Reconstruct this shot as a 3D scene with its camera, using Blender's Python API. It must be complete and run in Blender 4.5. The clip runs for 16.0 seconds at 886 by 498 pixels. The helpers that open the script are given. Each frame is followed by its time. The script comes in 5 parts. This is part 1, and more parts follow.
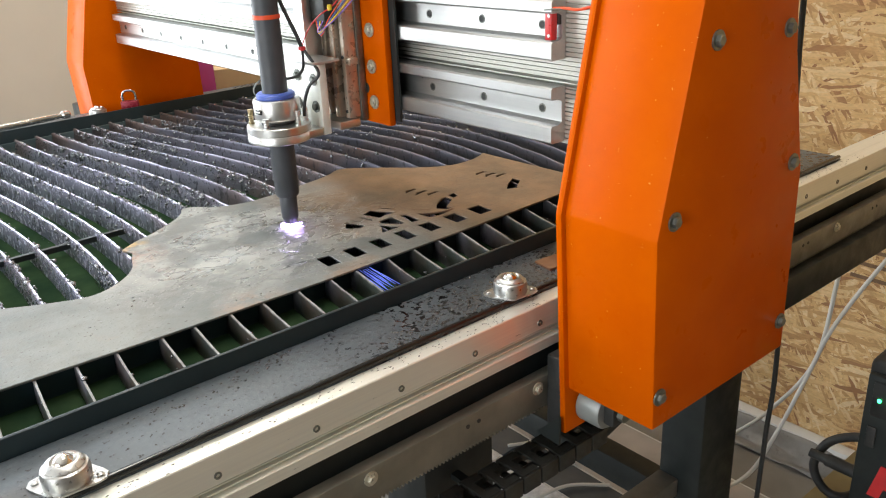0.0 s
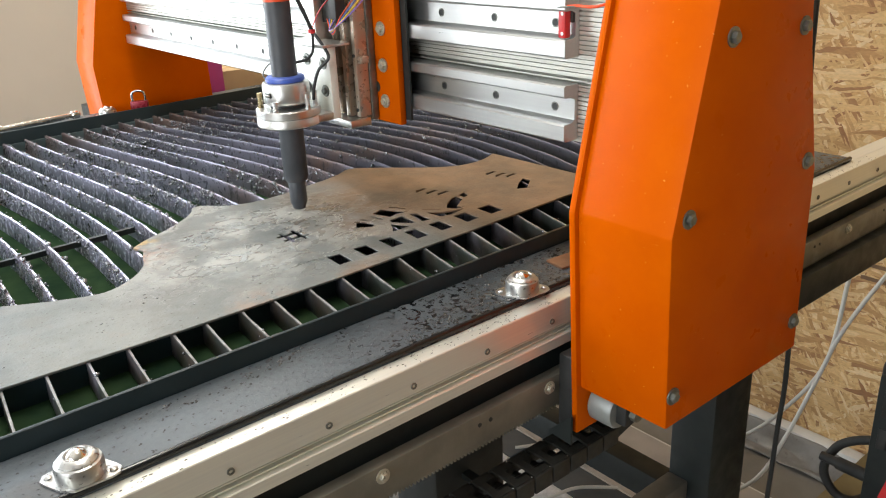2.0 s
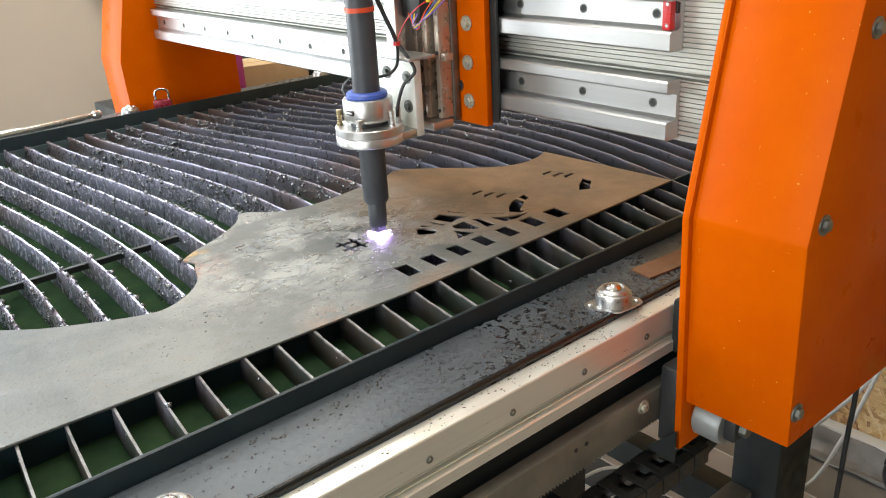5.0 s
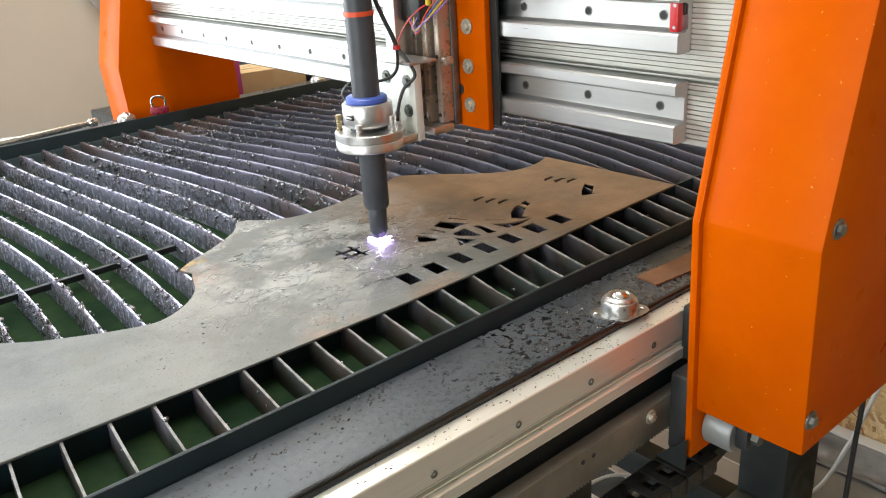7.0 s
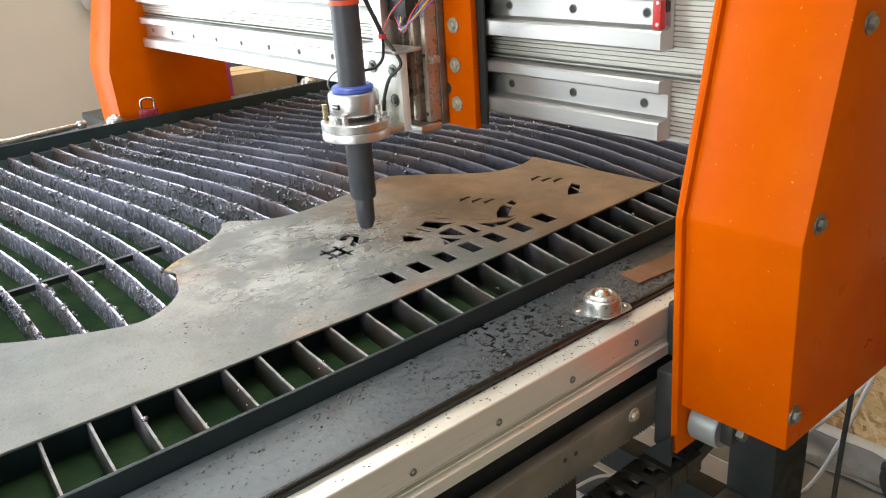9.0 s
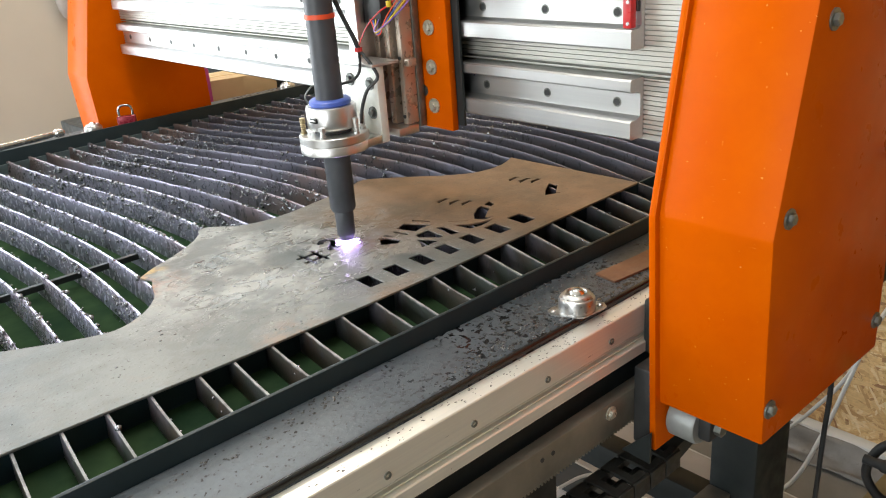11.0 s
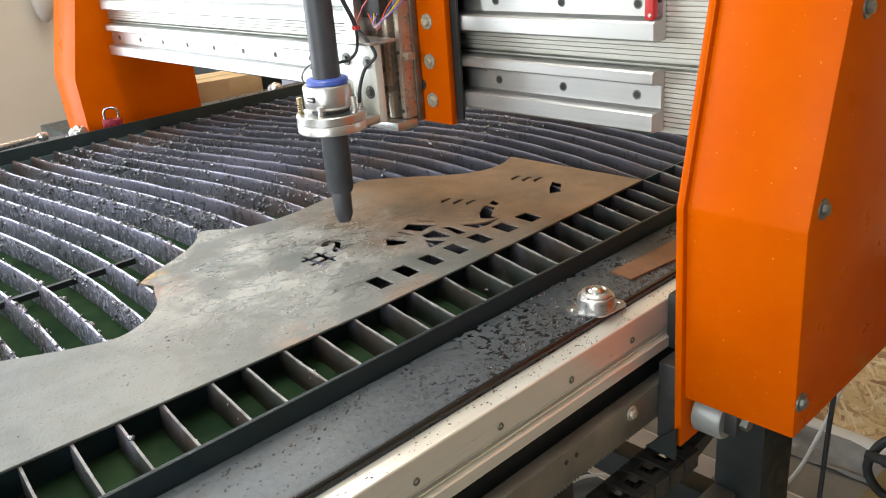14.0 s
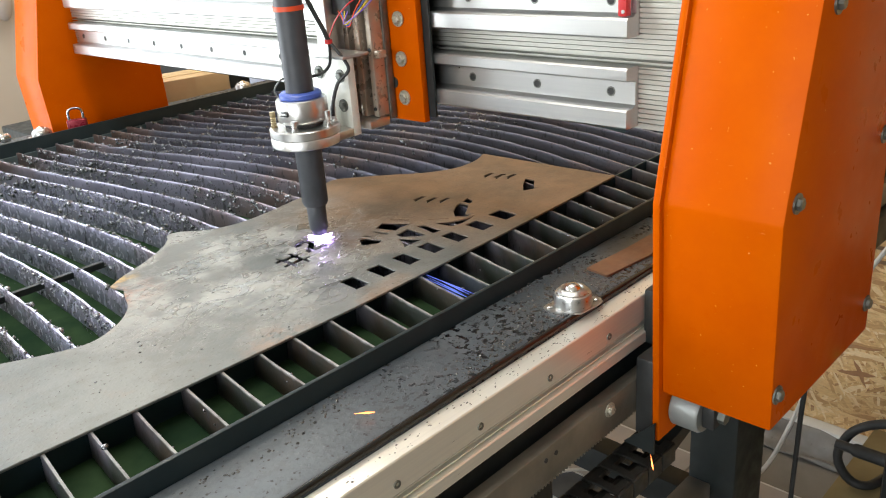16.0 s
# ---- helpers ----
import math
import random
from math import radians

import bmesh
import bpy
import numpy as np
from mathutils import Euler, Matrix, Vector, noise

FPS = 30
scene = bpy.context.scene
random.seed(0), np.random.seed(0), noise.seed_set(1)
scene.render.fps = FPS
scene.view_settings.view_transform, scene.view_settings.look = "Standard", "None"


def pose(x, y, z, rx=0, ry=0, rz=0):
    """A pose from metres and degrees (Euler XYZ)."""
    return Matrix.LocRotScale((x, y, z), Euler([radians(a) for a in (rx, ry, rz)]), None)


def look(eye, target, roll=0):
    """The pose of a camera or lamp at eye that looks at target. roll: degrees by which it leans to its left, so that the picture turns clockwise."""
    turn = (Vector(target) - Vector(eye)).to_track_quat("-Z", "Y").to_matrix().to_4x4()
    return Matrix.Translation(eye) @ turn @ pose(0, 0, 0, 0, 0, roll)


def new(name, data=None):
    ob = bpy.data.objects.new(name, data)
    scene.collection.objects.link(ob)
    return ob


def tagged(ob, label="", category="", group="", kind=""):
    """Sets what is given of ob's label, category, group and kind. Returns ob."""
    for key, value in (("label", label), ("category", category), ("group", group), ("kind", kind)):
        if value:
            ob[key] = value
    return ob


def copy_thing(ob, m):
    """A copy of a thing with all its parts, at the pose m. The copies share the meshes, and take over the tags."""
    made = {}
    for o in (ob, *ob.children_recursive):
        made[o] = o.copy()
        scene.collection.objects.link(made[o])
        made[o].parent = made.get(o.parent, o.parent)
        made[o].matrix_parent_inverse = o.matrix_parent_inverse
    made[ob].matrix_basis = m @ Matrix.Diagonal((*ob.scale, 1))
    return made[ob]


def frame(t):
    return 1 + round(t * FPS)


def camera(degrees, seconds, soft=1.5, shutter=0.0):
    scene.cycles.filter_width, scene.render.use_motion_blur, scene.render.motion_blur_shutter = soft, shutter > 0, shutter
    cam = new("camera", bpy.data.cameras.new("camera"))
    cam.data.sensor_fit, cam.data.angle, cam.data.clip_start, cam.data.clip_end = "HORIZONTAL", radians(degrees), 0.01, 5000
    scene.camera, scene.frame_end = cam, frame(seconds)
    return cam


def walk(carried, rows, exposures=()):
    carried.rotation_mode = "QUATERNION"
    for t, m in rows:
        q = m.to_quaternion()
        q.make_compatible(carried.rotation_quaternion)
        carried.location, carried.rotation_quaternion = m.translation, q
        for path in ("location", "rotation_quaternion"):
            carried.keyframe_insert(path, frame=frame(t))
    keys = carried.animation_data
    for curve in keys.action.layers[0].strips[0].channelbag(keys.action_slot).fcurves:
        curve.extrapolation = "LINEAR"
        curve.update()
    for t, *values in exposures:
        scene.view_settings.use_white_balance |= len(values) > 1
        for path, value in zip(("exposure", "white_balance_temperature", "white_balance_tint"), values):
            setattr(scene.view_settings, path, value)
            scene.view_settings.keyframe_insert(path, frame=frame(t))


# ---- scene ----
cam = camera(55.9, 16.0, soft=1.1)
PATH = [
    (0, (-0.319, -0.59, 1.216), (0.851, 0.843, 0.457), -2.8),
    (0.5, (-0.317, -0.588, 1.217), (0.849, 0.85, 0.461), -2.9),
    (1, (-0.318, -0.584, 1.216), (0.85, 0.855, 0.464), -2.8),
    (1.5, (-0.323, -0.586, 1.211), (0.847, 0.854, 0.464), -2.7),
    (2, (-0.326, -0.585, 1.209), (0.838, 0.858, 0.46), -2.7),
    (2.5, (-0.329, -0.58, 1.206), (0.834, 0.86, 0.45), -2.5),
    (3, (-0.326, -0.573, 1.204), (0.839, 0.862, 0.441), -2.3),
    (3.5, (-0.323, -0.569, 1.205), (0.842, 0.866, 0.442), -2.2),
    (4, (-0.334, -0.568, 1.207), (0.83, 0.869, 0.444), -2.2),
    (4.5, (-0.343, -0.53, 1.214), (0.824, 0.902, 0.448), -2.5),
    (5, (-0.355, -0.469, 1.21), (0.813, 0.96, 0.439), -3.3),
    (7.5, (-0.344, -0.453, 1.204), (0.831, 0.978, 0.447), -3.7),
    (8, (-0.341, -0.453, 1.2), (0.838, 0.977, 0.447), -3.5),
    (8.5, (-0.337, -0.458, 1.199), (0.845, 0.967, 0.443), -3.5),
    (9, (-0.336, -0.464, 1.201), (0.846, 0.963, 0.447), -3.8),
    (11.5, (-0.324, -0.474, 1.2), (0.886, 0.931, 0.451), -4.6),
    (12, (-0.329, -0.473, 1.2), (0.888, 0.928, 0.454), -4.5),
    (12.5, (-0.332, -0.466, 1.2), (0.886, 0.934, 0.454), -4.4),
    (13, (-0.333, -0.459, 1.198), (0.895, 0.933, 0.453), -4.3),
    (13.5, (-0.334, -0.451, 1.191), (0.902, 0.934, 0.444), -4.4),
    (14, (-0.344, -0.432, 1.191), (0.905, 0.94, 0.444), -4.6),
    (14.5, (-0.352, -0.418, 1.192), (0.911, 0.94, 0.442), -4.8),
    (15, (-0.35, -0.424, 1.196), (0.929, 0.917, 0.442), -4.7),
    (15.5, (-0.344, -0.425, 1.192), (0.948, 0.9, 0.432), -4.5),
    (16, (-0.344, -0.423, 1.192), (0.953, 0.896, 0.432), -4.6),
]
walk(cam, [(t, look(eye, target, roll)) for t, eye, target, roll in PATH])


# ---- light and exposure ----
world = bpy.data.worlds.new("world")
scene.world = world
world.use_nodes = True
wn = world.node_tree
sky = wn.nodes.new("ShaderNodeTexSky")
sky.sky_type, sky.sun_disc = "NISHITA", False
sky.sun_elevation, sky.sun_rotation = radians(38), radians(150)
wn.links.new(sky.outputs[0], wn.nodes["Background"].inputs[0])
wn.nodes["Background"].inputs[1].default_value = 0.12
scene.view_settings.exposure = 0.33


def area(name, m, sx, sy, power, color):
    data = bpy.data.lights.new(name, "AREA")
    data.shape, data.size, data.size_y, data.energy, data.color = "RECTANGLE", sx, sy, power, color
    ob = new(name, data)
    ob.matrix_world = m
    return ob


area("door_daylight", look((-1.45, 2.70, 1.2), (-1.3, 0, 0.9)), 2.7, 2.25, 100, (0.90, 0.96, 1.0))
area("transom_daylight", look((0.27, 2.70, 1.85), (0.2, 0, 1.0)), 0.66, 0.9, 6, (0.88, 0.95, 1.0))
# Unseen fill from the west, added to brighten the faces turned to -x.
area("window_daylight", look((-2.94, -0.5, 1.5), (0, 0.2, 0.9)), 1.8, 1.4, 52, (0.95, 0.98, 1.0))
# Two unseen ceiling fills, added to lift the table top and far plate.
area("ceiling_lamp_light", look((0.1, 0.5, 2.74), (0.1, 0.5, 0)), 0.3, 1.3, 17, (1.0, 0.95, 0.87))
area("far_lamp_light", look((0.8, 1.9, 2.74), (0.8, 1.9, 0)), 1.0, 0.3, 18, (1.0, 0.95, 0.87))


# ---- materials ----
class Mat:
    """A node material with short ways to add nodes."""

    def __init__(self, name, color=(0.5, 0.5, 0.5), rough=0.5, metal=0.0, coat=0.0):
        self.m = bpy.data.materials.new(name)
        self.m.use_nodes = True
        self.t = self.m.node_tree
        self.b = self.t.nodes["Principled BSDF"]
        self.set("Base Color", (*color, 1))
        self.set("Roughness", rough)
        self.set("Metallic", metal)
        self.set("Coat Weight", coat)
        self.set("Coat Roughness", 0.08)

    def set(self, key, value):
        self.b.inputs[key].default_value = value

    def node(self, kind, **inputs):
        n = self.t.nodes.new(kind)
        for k, v in inputs.items():
            n.inputs[k.replace("_", " ")].default_value = v
        return n

    def link(self, a, b):
        self.t.links.new(a, b)

    def coords(self, scale=(1, 1, 1), rot=(0, 0, 0), space="Object"):
        c = self.node("ShaderNodeTexCoord")
        mp = self.node("ShaderNodeMapping")
        mp.inputs["Scale"].default_value, mp.inputs["Rotation"].default_value = scale, [radians(a) for a in rot]
        self.link(c.outputs[space], mp.inputs[0])
        return mp.outputs[0]

    def noise(self, scale, detail=4, stretch=(1, 1, 1), rough=0.55, rot=(0, 0, 0)):
        n = self.node("ShaderNodeTexNoise", Scale=scale, Detail=detail, Roughness=rough)
        self.link(self.coords(stretch, rot), n.inputs["Vector"])
        return n.outputs[0]

    def ramp(self, fac, *stops):
        r = self.node("ShaderNodeValToRGB")
        els = r.color_ramp.elements
        while len(els) < len(stops):
            els.new(0.5)
        for e, (p, c) in zip(els, stops):
            e.position = p
            e.color = (*c, 1) if not isinstance(c, (int, float)) else (c, c, c, 1)
        self.link(fac, r.inputs[0])
        return r.outputs[0]

    def mix(self, fac, a, b, blend="MIX"):
        n = self.t.nodes.new("ShaderNodeMix")
        n.data_type, n.blend_type = "RGBA", blend
        for val, i in ((fac, 0), (a, 6), (b, 7)):
            if hasattr(val, "is_output"):
                self.link(val, n.inputs[i])
            elif i == 0:
                n.inputs[i].default_value = val
            else:
                n.inputs[i].default_value = (*val, 1)
        return n.outputs[2]

    def color(self, out):
        self.link(out, self.b.inputs["Base Color"])
        return self

    def rough(self, out):
        self.link(out, self.b.inputs["Roughness"])
        return self

    def bump(self, out, strength=0.3, dist=0.002):
        n = self.node("ShaderNodeBump", Strength=strength, Distance=dist)
        self.link(out, n.inputs["Height"])
        self.link(n.outputs[0], self.b.inputs["Normal"])
        return self


def emitter(name, color, strength):
    m = Mat(name, (0, 0, 0), 1.0)
    m.set("Emission Color", (*color, 1))
    m.set("Emission Strength", strength)
    return m.m


def make_orange():
    m = Mat("orange_powder_coat", (0.83, 0.16, 0.0), 0.34)
    m.set("Specular IOR Level", 0.035)
    n = m.noise(14, 5)
    base = m.mix(m.ramp(n, (0.35, 0.0), (0.75, 1.0)), (0.585, 0.090, 0.0), (0.64, 0.110, 0.0))
    specks = m.ramp(m.noise(210, 2), (0.735, 0.0), (0.76, 1.0))
    base = m.mix(specks, base, (0.75, 0.30, 0.08))
    scuffs = m.ramp(m.noise(40, 5, (1, 1, 7)), (0.72, 0.0), (0.78, 1.0))
    m.color(m.mix(m.mix(0.5, scuffs, (0, 0, 0)), base, (0.9, 0.42, 0.16)))
    m.rough(m.ramp(m.noise(30, 4), (0.3, 0.26), (0.8, 0.4)))
    m.bump(m.noise(420, 2), 0.06, 0.0006)
    return m.m


def make_alu(name="extruded_aluminium", tone=0.78, stretch=(1, 60, 60), rough=0.3, metal=1.0):
    m = Mat(name, (tone, tone, tone * 0.98), rough, metal)
    streak = m.noise(6, 5, stretch)
    cool = 1.0 if metal == 1.0 else 0.93
    m.color(m.mix(m.ramp(streak, (0.3, 0.0), (0.7, 1.0)), (tone * 0.94, tone * 0.945, tone * 0.93 * cool), (tone * 1.03, tone * 1.03, tone * 1.0 * cool)))
    spots = m.noise(55, 4)
    m.rough(m.ramp(m.mix(0.5, streak, spots), (0.3, rough - 0.08), (0.7, rough + 0.14)))
    m.bump(streak, 0.05, 0.0005)
    return m.m


def make_black_steel():
    m = Mat("wet_black_steel", (0.045, 0.048, 0.052), 0.35, 0.3)
    big, fine = m.noise(9, 6), m.noise(170, 3)
    base = m.mix(m.ramp(big, (0.3, 0.0), (0.75, 1.0)), (0.060, 0.074, 0.086), (0.135, 0.158, 0.176))
    rust = m.ramp(m.noise(5.5, 7), (0.58, 0.0), (0.72, 1.0))
    base = m.mix(m.mix(0.6, rust, (0, 0, 0)), base, (0.13, 0.09, 0.065))
    base = m.mix(m.ramp(fine, (0.62, 0.0), (0.68, 1.0)), base, (0.03, 0.03, 0.032))
    flakes = m.mix(1.0, m.ramp(m.noise(125, 4, (1, 1, 1), 0.6), (0.53, 0.0), (0.555, 1.0)), m.ramp(m.noise(7, 4), (0.40, 0.0), (0.52, 1.0)), "MULTIPLY")
    scale = m.ramp(m.noise(120, 5), (0.6, 0.0), (0.66, 0.15))
    base = m.mix(scale, base, (0.2, 0.22, 0.24))
    c = m.node("ShaderNodeTexCoord")
    sep = m.node("ShaderNodeSeparateXYZ")
    m.link(c.outputs["Object"], sep.inputs[0])
    flakes = m.mix(1.0, flakes, m.ramp(sep.outputs[0], (0.0, 0.12), (0.16, 1.0)), "MULTIPLY")
    m.color(m.mix(flakes, base, (0.012, 0.012, 0.013)))
    m.rough(m.mix(flakes, m.ramp(m.mix(0.4, big, fine), (0.35, 0.3), (0.65, 0.58)), (0.16, 0.16, 0.16)))
    m.bump(m.mix(0.5, fine, flakes), 0.4, 0.0018)
    return m.m


def make_slat():
    m = Mat("scorched_slat_steel", (0.1, 0.1, 0.11), 0.35, 0.75)
    n1, n2, n3 = m.noise(7, 6), m.noise(110, 4), m.noise(260, 3)
    base = m.mix(m.ramp(n1, (0.3, 0.0), (0.7, 1.0)), (0.30, 0.295, 0.385), (0.60, 0.585, 0.76))
    c = m.node("ShaderNodeTexCoord")
    sep = m.node("ShaderNodeSeparateXYZ")
    m.link(c.outputs["Object"], sep.inputs[0])
    # Near-bay shade painted as a browner, duller tone; worn is only y with noise.
    worn = m.node("ShaderNodeMath")
    worn.operation = "MULTIPLY_ADD"
    m.link(m.noise(5, 5), worn.inputs[0])
    worn.inputs[1].default_value = 0.3
    m.link(sep.outputs[1], worn.inputs[2])
    near_shade = m.ramp(worn.outputs[0], (0.36, 1.0), (0.48, 0.0))
    # darker and rougher towards high x and the far end, brighter elsewhere
    end_dot = m.node("ShaderNodeVectorMath")
    end_dot.operation = "DOT_PRODUCT"
    m.link(c.outputs["Object"], end_dot.inputs[0])
    end_dot.inputs[1].default_value = (1.0, 0.25, 0.0)
    blur = m.node("ShaderNodeMath")
    blur.operation = "MULTIPLY_ADD"
    m.link(m.noise(4, 6), blur.inputs[0])
    blur.inputs[1].default_value = 0.5
    m.link(end_dot.outputs["Value"], blur.inputs[2])
    dark_end = m.ramp(blur.outputs[0], (0.55, 0.0), (1.0, 1.0))
    base = m.mix(m.mix(0.15, dark_end, (0, 0, 0)), base, (0.055, 0.053, 0.062))
    rust = m.ramp(m.noise(3.3, 6), (0.5, 0.0), (0.66, 1.0))
    base = m.mix(m.mix(0.3, rust, (0, 0, 0)), base, (0.22, 0.13, 0.085))
    base = m.mix(near_shade, base, m.mix(m.ramp(m.noise(11, 6), (0.42, 0.0), (0.62, 1.0)), (0.034, 0.04, 0.033), (0.065, 0.045, 0.032)))
    crust = m.ramp(m.noise(95, 6, (1, 1, 0.5), 0.7), (0.56, 0.0), (0.63, 0.8))
    base = m.mix(crust, base, (0.045, 0.045, 0.05))
    lip = m.node("ShaderNodeMath")
    lip.operation = "MULTIPLY_ADD"
    m.link(m.noise(60, 4), lip.inputs[0])
    lip.inputs[1].default_value = 0.006
    m.link(sep.outputs[2], lip.inputs[2])
    m.color(m.mix(m.mix(1.0, m.ramp(lip.outputs[0], (0.7980, 0.0), (0.7990, 0.8)), near_shade, "MULTIPLY"), base, (0.5, 0.5, 0.49)))
    m.link(m.mix(near_shade, (0.42, 0.42, 0.42), (0.08, 0.08, 0.08)), m.b.inputs["Metallic"])
    m.rough(m.mix(m.mix(1.0, near_shade, dark_end, "LIGHTEN"), m.ramp(n2, (0.35, 0.14), (0.7, 0.36)), (0.5, 0.5, 0.5)))
    m.bump(m.mix(0.5, m.noise(34, 6, (1, 1, 1), 0.65), n3), 0.25, 0.002)
    return m.m


def make_plate():
    m = Mat("mill_scale_sheet", (0.3, 0.29, 0.27), 0.5, 0.35)
    big, mid, fine = m.noise(4, 7, (1, 1, 1), 0.62), m.noise(28, 6), m.noise(240, 3)
    base = m.mix(m.ramp(big, (0.36, 0.0), (0.64, 1.0)), (0.115, 0.128, 0.126), (0.250, 0.262, 0.250))
    film = m.ramp(m.noise(15, 9, (1, 1.3, 1), 0.72), (0.50, 0.0), (0.56, 1.0))
    base = m.mix(m.mix(0.55, film, (0, 0, 0)), base, (0.20, 0.20, 0.185))
    c = m.node("ShaderNodeTexCoord")
    sep = m.node("ShaderNodeSeparateXYZ")
    m.link(c.outputs["Object"], sep.inputs[0])
    edge = m.node("ShaderNodeMath")
    edge.operation = "MULTIPLY_ADD"
    m.link(m.noise(6, 6), edge.inputs[0])
    edge.inputs[1].default_value = 0.5
    m.link(sep.outputs[0], edge.inputs[2])
    # Brown film on the right half, with the gantry's orange reflection painted in.
    brown_reflection = m.ramp(edge.outputs[0], (0.50, 0.0), (0.68, 1.0))
    patch = m.ramp(m.noise(9, 7, (1, 1, 1), 0.65), (0.36, (0.17, 0.125, 0.088)), (0.66, (0.34, 0.22, 0.14)))
    base = m.mix(m.mix(0.12, brown_reflection, (0, 0, 0)), base, patch)
    rust = m.ramp(m.noise(8, 7), (0.66, 0.0), (0.8, 1.0))
    base = m.mix(m.mix(0.55, rust, (0, 0, 0)), base, (0.40, 0.2, 0.09))

    def near(x, y, r0, r1):
        far = m.node("ShaderNodeVectorMath")
        far.operation = "DISTANCE"
        m.link(c.outputs["Object"], far.inputs[0])
        far.inputs[1].default_value = (x, y, 0.8)
        return m.ramp(far.outputs["Value"], (r0, 1.0), (r1, 0.0))

    # torn rusty edge by the notch, and the smear along the near edge
    for x, y, r, tone in ((0.01, 0.475, 0.06, (0.42, 0.19, 0.11)), (0.03, 0.525, 0.03, (0.62, 0.42, 0.15)), (0.06, 0.230, 0.05, (0.34, 0.23, 0.17))):
        spot = m.mix(1.0, near(x, y, 0.0, r), m.ramp(m.noise(45, 7, (1, 1, 1), 0.7), (0.44, 0.0), (0.58, 0.9)), "MULTIPLY")
        base = m.mix(spot, base, tone)
    # outlines of dried cooling water round the cut, their highlight and shade painted in
    curl = m.node("ShaderNodeTexNoise", Scale=30.0, Detail=3.0, Roughness=0.5, Distortion=1.6)
    m.link(m.coords((1, 1.5, 1)), curl.inputs["Vector"])
    loops = curl.outputs[0]
    ring = m.ramp(loops, (0.512, 0.0), (0.525, 1.0), (0.538, 0.0))
    shade = m.ramp(loops, (0.537, 0.0), (0.549, 1.0), (0.562, 0.0))
    where = m.mix(1.0, near(0.16, 0.44, 0.12, 0.25), m.ramp(m.noise(10, 4), (0.40, 0.0), (0.5, 1.0)), "MULTIPLY")
    trace = m.mix(1.0, ring, where, "MULTIPLY")
    # Wet sheen round the cut, put into the base as a lighter tone.
    base = m.mix(m.mix(0.35, m.mix(1.0, where, m.ramp(m.noise(13, 7, (1, 1, 1), 0.7), (0.42, 0.0), (0.56, 1.0)), "MULTIPLY"), (0, 0, 0)), base, (0.50, 0.505, 0.48))
    base = m.mix(m.mix(0.0, trace, (0, 0, 0)), base, (0.68, 0.68, 0.64))
    base = m.mix(m.mix(0.55, m.mix(1.0, shade, where, "MULTIPLY"), (0, 0, 0)), base, (0.09, 0.085, 0.07))
    m.color(m.mix(m.ramp(fine, (0.62, 0.0), (0.7, 0.8)), base, (0.11, 0.10, 0.09)))
    pools = m.mix(1.0, m.ramp(loops, (0.52, 0.0), (0.55, 1.0)), where, "MULTIPLY")
    m.rough(m.mix(pools, m.ramp(mid, (0.3, 0.46), (0.7, 0.62)), (0.17, 0.17, 0.17)))
    m.bump(m.mix(0.85, fine, m.mix(0.5, pools, trace)), 1.0, 0.004)
    return m.m


def make_osb():
    m = Mat("strand_board", (0.5, 0.33, 0.16), 0.62)
    tone = None
    for i, (angle, off, sy, sz) in enumerate(((12, 0.0, 13, 90), (-38, 3.1, 15, 120), (63, 7.7, 16, 105), (-80, 1.9, 15, 135), (34, 5.2, 17, 150), (-14, 9.4, 12, 115), (-58, 6.3, 20, 170), (5, 2.2, 16, 125))):
        c = m.node("ShaderNodeTexCoord")
        mp = m.node("ShaderNodeMapping")
        mp.inputs["Rotation"].default_value = (radians(angle), 0, 0)
        mp.inputs["Location"].default_value = (0, off, off * 0.7)
        m.link(c.outputs["Object"], mp.inputs[0])
        warp = m.node("ShaderNodeTexNoise", Scale=14.0, Detail=3.0)
        m.link(mp.outputs[0], warp.inputs["Vector"])
        add = m.node("ShaderNodeMix")
        add.data_type, add.blend_type = "RGBA", "LINEAR_LIGHT"
        add.inputs[0].default_value = 0.012
        m.link(mp.outputs[0], add.inputs[6])
        m.link(warp.outputs[1], add.inputs[7])
        sc = m.node("ShaderNodeMapping")
        sc.inputs["Scale"].default_value = (0.0, sy, sz)
        m.link(add.outputs[2], sc.inputs[0])
        v = m.node("ShaderNodeTexVoronoi", Scale=1.0)
        m.link(sc.outputs[0], v.inputs["Vector"])
        sep = m.node("ShaderNodeSeparateColor")
        m.link(v.outputs["Color"], sep.inputs[0])
        shade = m.ramp(sep.outputs[0], (0.0, (0.36, 0.17, 0.075)), (0.12, (0.53, 0.29, 0.12)), (0.45, (0.73, 0.46, 0.20)), (0.8, (0.81, 0.56, 0.27)), (1.0, (0.88, 0.68, 0.40)))
        if tone is None:
            tone = shade
        else:
            tone = m.mix(m.ramp(sep.outputs[1], (0.66, 0.0), (0.69, 1.0)), tone, shade)
    grain = m.noise(90, 5, (1, 1, 3))
    tone = m.mix(0.35, tone, m.ramp(grain, (0.3, 0.35), (0.7, 0.95)), "MULTIPLY")
    m.color(tone)
    m.bump(tone, 0.35, 0.002)
    return m.m


def make_plain(name, a, b, scale=6, rough=0.6, metal=0.0, bump=0.1, fine=120):
    m = Mat(name, a, rough, metal)
    n = m.noise(scale, 6)
    m.color(m.mix(m.ramp(n, (0.3, 0.0), (0.7, 1.0)), a, b))
    m.rough(m.ramp(m.noise(scale * 3, 4), (0.3, max(0.04, rough - 0.1)), (0.7, min(1, rough + 0.12))))
    m.bump(m.noise(fine, 3), bump, 0.001)
    return m.m


